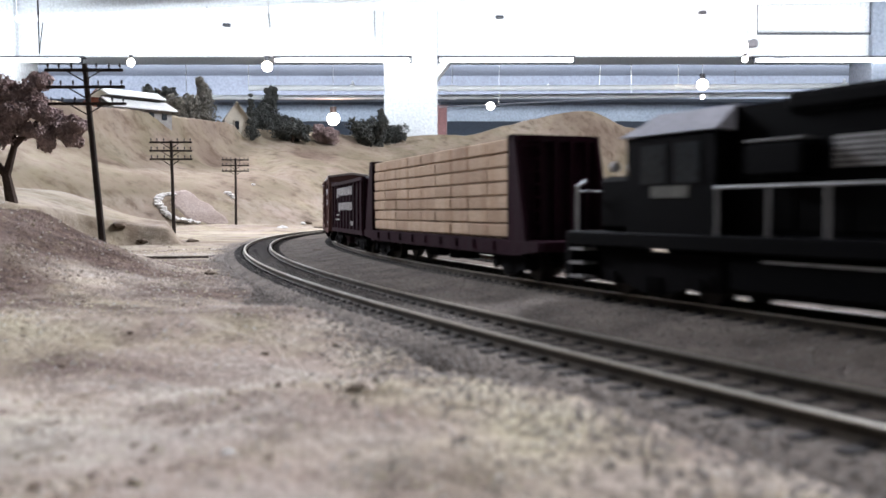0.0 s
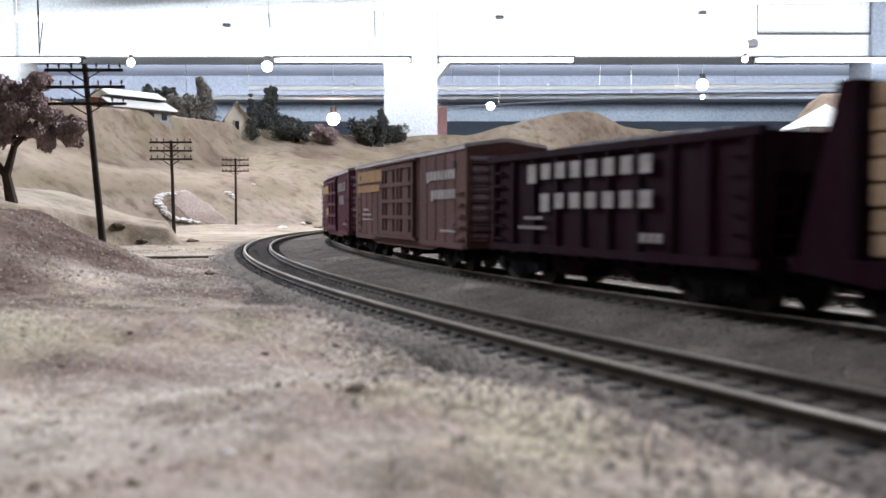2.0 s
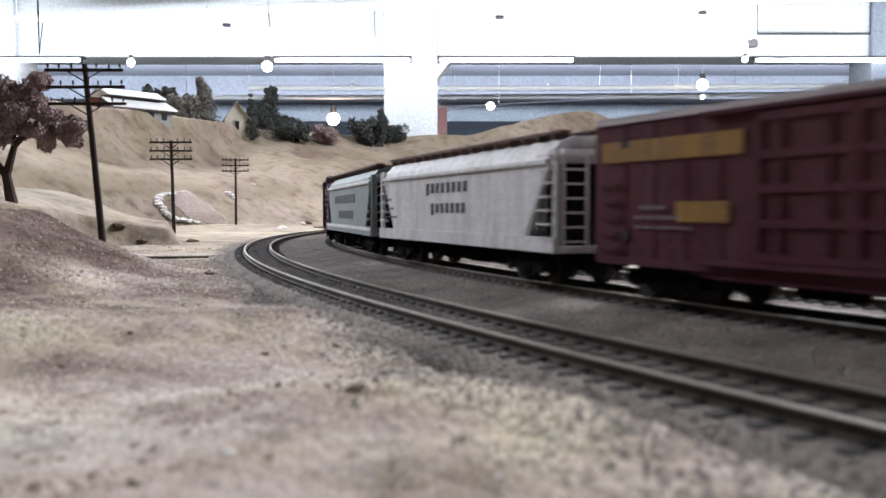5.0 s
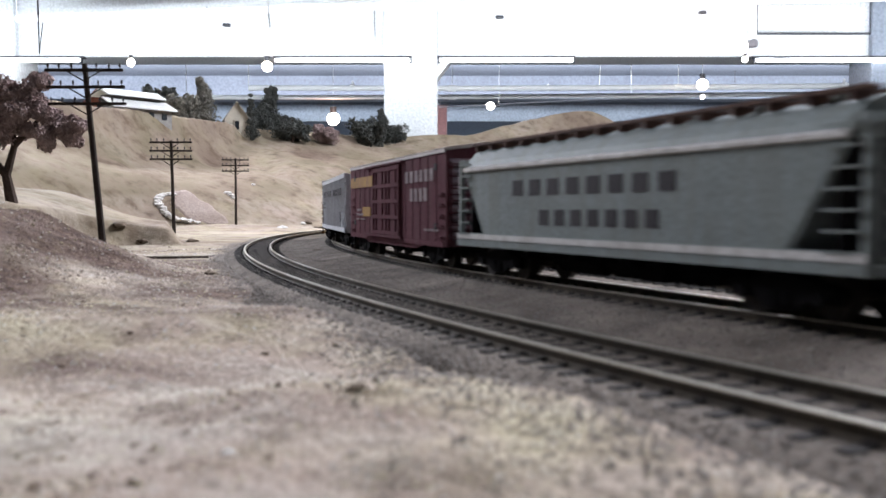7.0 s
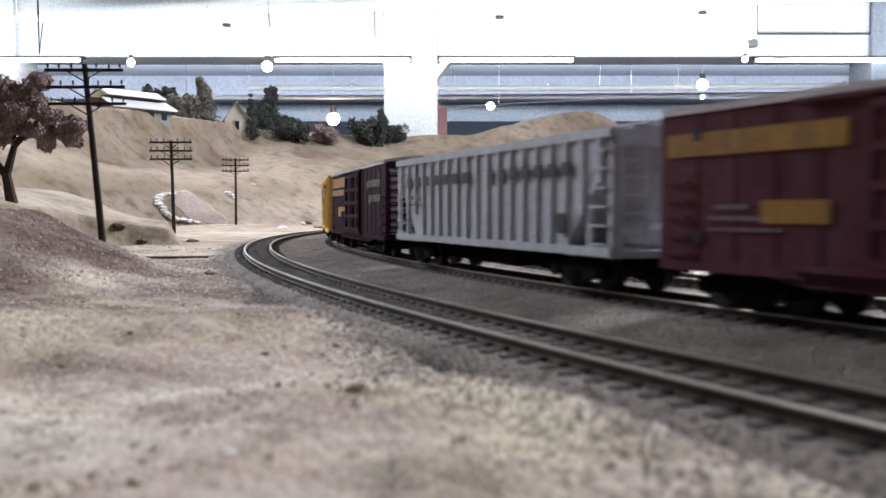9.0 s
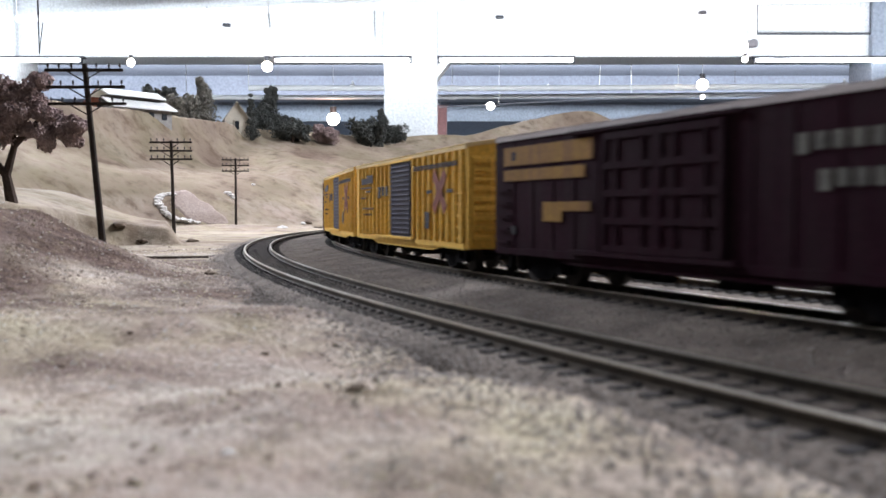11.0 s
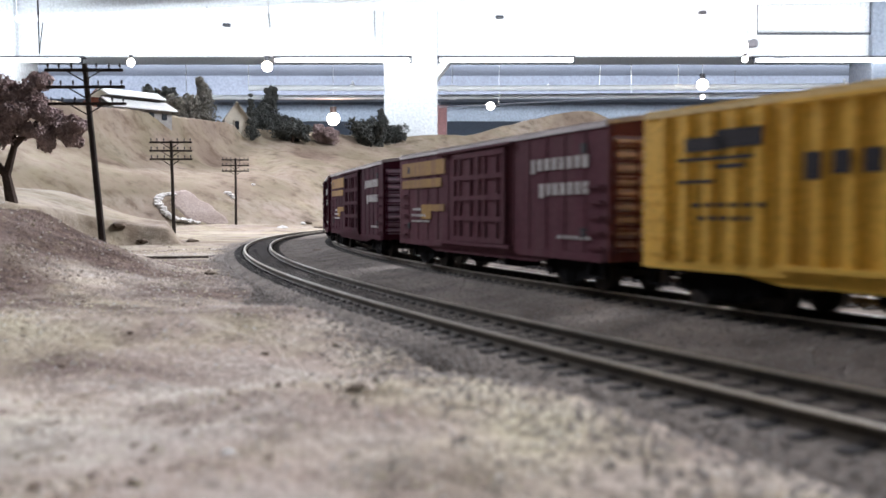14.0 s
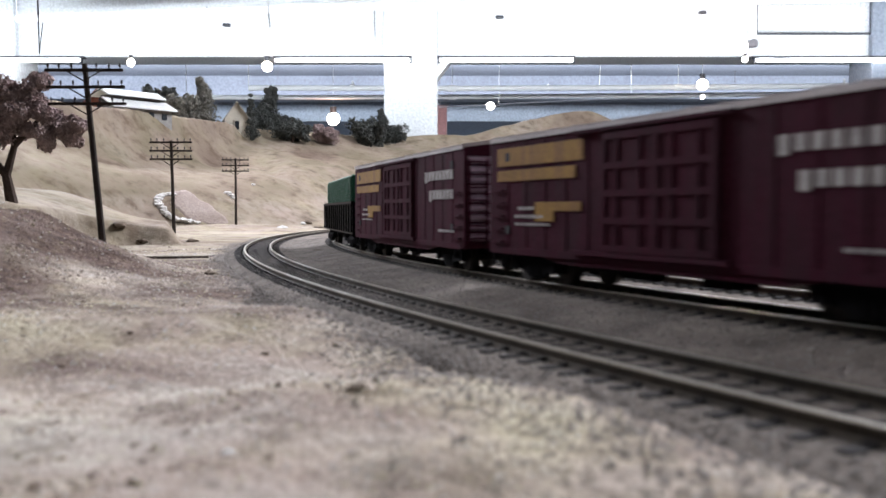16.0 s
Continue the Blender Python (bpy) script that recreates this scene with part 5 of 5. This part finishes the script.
covered_hopper(-722.5, 185, GREENGREY, "grey-green covered hopper with faded lettering blocks", (LETTER_K, [(52, -37, 28.2, 33.2, 8, False), (34, -30, 18.8, 23.6, 7, False)]), RUNWALK, PALEGREY)


def ribbed_hopper():
    """Silver three-bay covered hopper with vertical side posts."""
    s, L, W, zt = -329, 183, 15.6, 45.6
    car = thing("covered_hopper", "silver-grey ribbed covered hopper with black lettering blocks", "covered hopper", "freight cars")
    bm = bmesh.new()
    prism(bm, [(L / 2 - 26, 12), (-L / 2 + 26, 12), (-L / 2 + 5, 34), (-L / 2 + 5, zt), (L / 2 - 5, zt), (L / 2 - 5, 34)], "y", -W, W)
    part("body", bm, SILVERBLUE, car)
    for sg in (1, -1):
        bm = bmesh.new()
        box(bm, -L / 2, L / 2, *sorted((sg * (W - 1), sg * (W + 1.0))), zt - 2.2, zt + 0.4)
        part("top_chord", bm, SILVERBLUE, car)
        bm = bmesh.new()
        box(bm, -L / 2, L / 2, *sorted((sg * (W - 1), sg * (W + 1.0))), 10.6, 13.2)
        part("side_sill", bm, SILVERBLUE, car)
        for k in range(19):
            x = -L / 2 + 6 + (L - 12) * k / 18
            bm = bmesh.new()
            prism(bm, [(x - 1.6, sg * (W - 0.2)), (x - 0.9, sg * (W + 0.95)), (x + 0.9, sg * (W + 0.95)), (x + 1.6, sg * (W - 0.2))], "z", 13 if 2 < k < 16 else (31 if k in (0, 18) else 22), zt - 2)
            part("side_post", bm, SILVERBLUE, car)
    for sg in (-1, 1):
        for e in (-1, 1):
            bm = bmesh.new()
            box(bm, *sorted((sg * L / 2, sg * (L / 2 - 2))), *sorted((e * W, e * (W - 1.6))), 11, zt)
            box(bm, *sorted((sg * (L / 2 - 12), sg * (L / 2 - 13.5))), *sorted((e * W, e * (W - 1.6))), 11, 28)
            prism(bm, [(sg * (L / 2 - 2), zt - 3), (sg * (L / 2 - 4), zt - 3), (sg * (L / 2 - 27), 12), (sg * (L / 2 - 25), 12)], "y", *sorted((e * W, e * (W - 1))))
            part("end_post", bm, SILVERBLUE, car)
        bm = bmesh.new()
        box(bm, *sorted((sg * (L / 2 - 26), sg * L / 2)), -W, W, 10.2, 12.2)
        part("end_platform", bm, SILVERBLUE, car)
        bm = bmesh.new()
        box(bm, *sorted((sg * (L / 2 - 5), sg * L / 2)), -W, W, 41, zt)
        part("end_beam", bm, SILVERBLUE, car)
        ladder(car, sg * L / 2, W - 6, 13, 42, SILVERBLUE, 8, 7, False)
        ladder(car, sg * (L / 2 - 6), W, 14, 40, SILVERBLUE, 8, 6)
        bm = bmesh.new()
        rod(bm, (sg * (L / 2 - 10), -6, 16), (sg * (L / 2 - 10), 8, 16), 4, seg=12)
        part("air_reservoir", bm, SILVERBLUE, car)
    bm = bmesh.new()
    box(bm, -L / 2 + 2, L / 2 - 2, -3, 3, zt + 2.0, zt + 2.8)
    for k in range(12):
        x = -L / 2 + 8 + (L - 16) * k / 11
        box(bm, x - 0.5, x + 0.5, -4, 4, zt, zt + 2.2)
    part("roof_walk", bm, SILVERBLUE, car)
    for k in (-1, 0, 1):
        bm = bmesh.new()
        x = k * 38
        v = [bm.verts.new(c) for c in ((x - 17, -13, 12), (x + 17, -13, 12), (x + 17, 13, 12), (x - 17, 13, 12), (x - 6, -6, 4.2), (x + 6, -6, 4.2), (x + 6, 6, 4.2), (x - 6, 6, 4.2))]
        for f in ((0, 1, 5, 4), (1, 2, 6, 5), (2, 3, 7, 6), (3, 0, 4, 7), (4, 5, 6, 7), (3, 2, 1, 0)):
            bm.faces.new([v[i] for i in f])
        part("outlet_bay", bm, UNDER, car)
    bars(car, LETTER_K, W + 1.0, [(78, 4, 33.6, 37.6, 7, False), (-9, -72, 33.6, 37.6, 7, False), (-60, -69, 16.6, 22.6, 1, False)])
    bars(car, LETTER_F, W + 1.0, [(74, 58, 28.0, 30.0, 2, False), (74, 56, 25.5, 26.5, 5, False)])
    running_gear(car, L, 0.37 * L, reach=8)
    register(car, s, 0.36 * L)


ribbed_hopper()


def open_hopper():
    s, L, W, zt = -1502, 130, 15.2, 41.0
    car = thing("hopper_car", "dark maroon open hopper with white lettering blocks and a dark load", "hopper car", "freight cars")
    bm = bmesh.new()
    for sg in (1, -1):
        box(bm, -L / 2, L / 2, *sorted((sg * W, sg * (W - 1))), 12, zt)
    for sg in (1, -1):
        prism(bm, [(sg * (L / 2 - 3), zt - 8), (sg * (L / 2 - 4.2), zt - 8), (sg * (L / 2 - 34), 10), (sg * (L / 2 - 32), 10)], "y", -W + 1, W - 1)
        box(bm, *sorted((sg * L / 2, sg * (L / 2 - 1.2))), -W, W, zt - 9, zt)
    box(bm, -L / 2 + 30, L / 2 - 30, -W + 1, W - 1, 9.5, 11)
    pieces("body_sheet", bm, DEEP, car)
    for sg in (1, -1):
        bm = bmesh.new()
        box(bm, -L / 2 - 0.6, L / 2 + 0.6, *sorted((sg * (W - 1.4), sg * (W + 1.3))), zt - 1.2, zt + 0.8)
        part("top_chord", bm, DEEP, car)
        bm = bmesh.new()
        box(bm, -L / 2, L / 2, *sorted((sg * (W - 1.4), sg * (W + 1.0))), 10.2, 12.6)
        part("side_sill", bm, DEEP, car)
        for k in range(10):
            x = -L / 2 + 3 + (L - 6) * k / 9
            bm = bmesh.new()
            prism(bm, [(x - 1.3, sg * (W - 0.2)), (x - 0.7, sg * (W + 1.0)), (x + 0.7, sg * (W + 1.0)), (x + 1.3, sg * (W - 0.2))], "z", 12, zt - 1)
            part("side_post", bm, DEEP, car)
    for sg in (1, -1):
        for e in (-1, 1):
            bm = bmesh.new()
            box(bm, *sorted((sg * L / 2, sg * (L / 2 - 1.6))), *sorted((e * W, e * (W - 1.6))), 11, zt - 8)
            part("end_post", bm, DEEP, car)
        bm = bmesh.new()
        box(bm, *sorted((sg * (L / 2 - 20), sg * L / 2)), -W, W, 10, 11.6)
        part("end_platform", bm, DEEP, car)
        ladder(car, sg * L / 2, W - 5, 13, zt - 4, DEEP, 7, 6, False)
        ladder(car, sg * (L / 2 - 6), W, 14, 36, DEEP, 7, 6)
    for k in (-1, 1):
        bm = bmesh.new()
        x = k * 20
        v = [bm.verts.new(c) for c in ((x - 14, -13, 11), (x + 14, -13, 11), (x + 14, 13, 11), (x - 14, 13, 11), (x - 5, -11, 3.6), (x + 5, -11, 3.6), (x + 5, 11, 3.6), (x - 5, 11, 3.6))]
        for f in ((0, 1, 5, 4), (1, 2, 6, 5), (2, 3, 7, 6), (3, 0, 4, 7), (4, 5, 6, 7), (3, 2, 1, 0)):
            bm.faces.new([v[i] for i in f])
        part("outlet_bay", bm, DEEP, car)
    # heaped load
    bm = bmesh.new()
    bmesh.ops.create_grid(bm, x_segments=44, y_segments=12, size=1)
    r = random.Random(5)
    for v in bm.verts:
        x, y = v.co.x * (L / 2 - 2), v.co.y * (W - 1.2)
        v.co = (x, y, zt - 2 + 5.5 * max(0, 1 - abs(v.co.y) ** 2) * max(0, 1 - abs(v.co.x) ** 4) + r.uniform(-.6, .6))
    part("load", bm, COAL, car, "heaped dark mineral load")
    bars(car, LETTER_W, W + 1.02, [(39, -29, 33.0, 37.8, 8, True), (31, -29, 24.0, 28.6, 7, True), (40, 28, 20.5, 21.5, 4, False), (44, 26, 17.5, 18.5, 6, False), (-22, -32, 15, 17.5, 3, False)])
    running_gear(car, L, 0.36 * L, reach=10)
    register(car, s, 0.36 * L)


open_hopper()


def lumber_flat():
    s, L, W = -1683, 216, 15.8
    car = thing("bulkhead_flatcar", "dark brown bulkhead flatcar carrying lumber", "flatcar", "freight cars")
    bm = bmesh.new()
    box(bm, -L / 2, L / 2, -W, W, 10.5, 13.6)
    part("deck", bm, DEEP, car)
    for sg in (1, -1):
        bm = bmesh.new()
        prism(bm, [(-L / 2 + 2, 10.8), (-L / 2 + 20, 8.6), (L / 2 - 20, 8.6), (L / 2 - 2, 10.8), (L / 2 - 2, 13.4), (-L / 2 + 2, 13.4)], "y", *sorted((sg * W, sg * (W + 0.8))))
        part("side_sill", bm, DEEP, car)
    for sg in (1, -1):
        xa = sg * (92 if sg > 0 else 80)
        bm = bmesh.new()
        prism(bm, [(xa, 13.6), (xa, 48.5), (xa + sg * 5, 48.5), (xa + sg * 14, 13.6)], "y", -W, -W + 1.5)
        prism(bm, [(xa, 13.6), (xa, 48.5), (xa + sg * 5, 48.5), (xa + sg * 14, 13.6)], "y", W - 1.5, W)
        box(bm, *sorted((xa, xa + sg * 2)), -W, W, 13.6, 48.5)
        box(bm, *sorted((xa, xa + sg * 5)), -W, W, 46.6, 48.5)
        pieces("bulkhead_plate", bm, DEEP, car)
        for k in range(5):
            bm = bmesh.new()
            y = -W + 4 + k * (2 * W - 8) / 4
            box(bm, *sorted((xa + sg * 2, xa + sg * 5)), y - 0.7, y + 0.7, 13.6, 46.6)
            part("bulkhead_rib", bm, DEEP, car)
        ladder(car, xa + sg * 5, W - 6, 15, 45, DEEP, 8, 8, False)
    for k in range(9):
        for sg in (1, -1):
            bm = bmesh.new()
            x = -70 + k * 18.5
            box(bm, x - 1, x + 1, *sorted((sg * (W + 0.8), sg * (W + 1.5))), 10, 13)
            part("stake_pocket", bm, DEEP, car)
    running_gear(car, L, 0.36 * L, reach=8)
    register(car, s, 0.36 * L)
    load = thing("lumber_stack", "tan bundled lumber stacked between the flatcar bulkheads", "lumber", "")
    r = random.Random(8)
    zs = np.linspace(14.0, 47.6, 8)
    for k in range(7):
        xs = np.linspace(-79, 90, 10)
        for j in range(9):
            bm = bmesh.new()
            g = r.uniform(-0.25, 0.25)
            bbox(bm, xs[j] + 0.15, xs[j + 1] - 0.15, -14.9 + g, 15.1 + g, zs[k] + 0.35, zs[k + 1] - 0.15, 0.35)
            part("timber_pack", bm, LUMBER if r.random() < 0.6 else LUMBER2, load)
        bm = bmesh.new()
        for x in np.linspace(-70, 82, 19):
            box(bm, x - 0.5, x + 0.5, -15, 15, zs[k] - 0.15, zs[k] + 0.35)
        pieces("spacer", bm, LUMBER2, load)
    register(load, s, 0.36 * L)


lumber_flat()


def gondola():
    s, L, W = 1052, 180, 15.6
    car = thing("gondola_car", "black gondola car carrying a green container", "gondola car", "freight cars")
    bm = bmesh.new()
    box(bm, -L / 2, L / 2, -W, W, 10, 12)
    for sg in (1, -1):
        box(bm, -L / 2, L / 2, *sorted((sg * W, sg * (W - 1))), 12, 28.5)
        box(bm, *sorted((sg * L / 2, sg * (L / 2 - 1))), -W + 1, W - 1, 12, 28.5)
    part("body", bm, BLACK, car)
    for sg in (1, -1):
        bm = bmesh.new()
        box(bm, -L / 2 - .5, L / 2 + .5, *sorted((sg * (W - 1), sg * (W + 0.9))), 27.6, 29)
        part("top_chord", bm, BLACK, car)
        for k in range(14):
            x = -L / 2 + 3 + (L - 6) * k / 13
            bm = bmesh.new()
            prism(bm, [(x - 1.4, sg * (W - 0.2)), (x - 0.8, sg * (W + 0.9)), (x + 0.8, sg * (W + 0.9)), (x + 1.4, sg * (W - 0.2))], "z", 11, 27.6)
            part("side_post", bm, BLACK, car)
    running_gear(car, L, 0.36 * L, reach=10)
    register(car, s, 0.36 * L)
    load = thing("container", "dark green ribbed container riding in the gondola", "container")
    bm = bmesh.new()
    bbox(bm, -70, 84, -13.5, 13.5, 12.1, 45, 0.6)
    part("shell", bm, GREEN, load)
    for k in range(26):
        for sg in (1, -1):
            bm = bmesh.new()
            x = -67 + k * 5.9
            box(bm, x - 1.2, x + 1.2, *sorted((sg * 13.4, sg * 14.2)), 14, 43.5)
            part("rib", bm, GREEN, load)
    register(load, s, 0.36 * L)


gondola()


def locomotive():
    s, L = -1907, 212
    car = thing("diesel_locomotive", "black road-switcher diesel locomotive with a low nose", "locomotive", "")
    W = 16
    bm = bmesh.new()
    bbox(bm, -L / 2 + 2, L / 2 - 2, -W, W, 13.5, 17.5, 0.4)
    part("walkway", bm, BLACK, car)
    bm = bmesh.new()
    bbox(bm, -42, 42, -14, 14, 3.6, 13.4, 1.6)
    part("fuel_tank", bm, BLACK, car)
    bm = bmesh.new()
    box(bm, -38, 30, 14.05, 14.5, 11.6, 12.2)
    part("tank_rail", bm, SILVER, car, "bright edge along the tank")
    # cab with sloped windshield brow, nose ahead of it
    bm = bmesh.new()
    prism(bm, [(45, 17.5), (78, 17.5), (78, 42.2), (45, 42.2)], "y", -14.6, 14.6)
    cab = part("cab", bm, BLACK, car)
    # cab roof brow, its pale colour paints in the bluish highlight
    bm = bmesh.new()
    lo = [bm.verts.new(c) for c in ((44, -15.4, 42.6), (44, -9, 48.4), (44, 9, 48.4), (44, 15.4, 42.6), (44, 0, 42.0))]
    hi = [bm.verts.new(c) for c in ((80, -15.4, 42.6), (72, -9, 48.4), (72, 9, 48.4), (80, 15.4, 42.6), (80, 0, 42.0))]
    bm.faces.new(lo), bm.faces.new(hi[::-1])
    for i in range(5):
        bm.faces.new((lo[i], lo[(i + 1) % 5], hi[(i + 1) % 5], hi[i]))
    part("cab_roof", bm, mat("cab_roof_highlight", (0.55, 0.56, 0.62), (0.42, 0.43, 0.48), 14, 0.5, fine=1), cab, "cab roof brow with its highlight in the colour")
    for x0, x1 in ((50, 59), (62, 72)):
        for sg in (1, -1):
            bm = bmesh.new()
            box(bm, x0, x1, *sorted((sg * 14.5, sg * 14.9)), 30, 40)
            part("window", bm, DARKGLASS, cab, "dark cab side window")
    bm = bmesh.new()
    bbox(bm, 78, 98, -9, 9, 17.5, 33, 1.5)
    part("nose", bm, BLACK, car)
    bm = bmesh.new()
    prism(bm, [(-98, 17.5), (44, 17.5), (44, 46), (44, 47.6), (-98, 47.6)], "y", -9.2, 9.2)
    hood = part("long_hood", bm, BLACK, car)
    bm = bmesh.new()
    bbox(bm, -92, 28, -11, 11, 44.5, 49.0, 1.2)
    part("hood_roof", bm, BLACK, hood)
    bm = bmesh.new()
    bbox(bm, 19, 36, 9.2, 15.2, 30.5, 38.4, 1.0)
    part("air_box", bm, BLACK, hood)
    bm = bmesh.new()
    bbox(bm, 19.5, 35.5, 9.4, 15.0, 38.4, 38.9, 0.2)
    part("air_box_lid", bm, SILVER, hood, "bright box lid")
    for j in range(6):
        bm = bmesh.new()
        z = 32.3 + j * 1.15
        box(bm, -60, 15, 9.2, 10.4, z, z + 0.7)
        part("grille_louvre", bm, SILVER, hood, "silver grille louvre")
    for k in range(9):
        bm = bmesh.new()
        x = -90 + k * 14.5
        box(bm, x, x + 12.8, 9.2, 9.7, 19, 30.5)
        part("hood_door", bm, BLACK, hood)
    for k in (-70, -45, 0):
        bm = bmesh.new()
        rod(bm, (k, 0, 48.8), (k, 0, 50.6), 7, seg=18)
        part("roof_fan", bm, BLACK, hood)
    # handrails and stanchions
    bm = bmesh.new()
    for sg in (1, -1):
        rod(bm, (-98, sg * 15.4, 28.6), (44, sg * 15.4, 28.6), 0.4)
        for k in range(10):
            x = -98 + k * 15.7
            rod(bm, (x, sg * 15.4, 17.5), (x, sg * 15.4, 28.6), 0.4)
        rod(bm, (103, sg * 13, 17.5), (103, sg * 13, 30), 0.5), rod(bm, (103, sg * 13, 30), (99, sg * 13, 32), 0.5)
    rod(bm, (103, -13, 29), (103, 13, 29), 0.4)
    part("handrail", bm, SILVER, car, "pale handrail")
    for sg in (1, -1):
        bm = bmesh.new()
        box(bm, *sorted((sg * (L / 2 - 3), sg * (L / 2))), -15, 15, 3, 17)
        part("pilot", bm, BLACK, car)
        for e in (1, -1):
            bm = bmesh.new()
            for z in (4, 8, 12):
                box(bm, *sorted((sg * (L / 2 - 10), sg * (L / 2 - 3))), *sorted((e * 11, e * 15.8)), z, z + 0.8)
            part("steps", bm, SILVER if sg > 0 else BLACK, car)
        truck(car, sg * 68, True)
        coupler(car, sg * (L / 2 - 1), sg, 8)
    for sg in (1, -1):
        bm = bmesh.new()
        rod(bm, (98, sg * 3, 36), (99, sg * 3, 36), 1.6, seg=12)
        part("headlight", bm, SILVER, car)
    bm = bmesh.new()
    box(bm, 54, 68, 14.65, 14.8, 26.5, 29.5)
    part("number_bar", bm, LETTER_F, cab, "plain pale bar on the cab side")
    register(car, s, 68)


locomotive()


def motions():
    """The train runs at one speed round the curve; the wheels roll."""
    keys = [k * 0.5 for k in range(33)]
    for car, s, half in TRAIN:
        walk(car, [(t, car_pose(s - SPEED * (t - T_REF), half)) for t in keys])
    turn = math.degrees(SPEED / 5.1 / FPS)
    for w, x in AXLES:
        walk(w, [(k / FPS, pose(x * MM, 0, 5.2 * MM, 0, -turn * k, 0)) for k in range(481)])


bpy.data.objects.remove(WHEELSET)
motions()
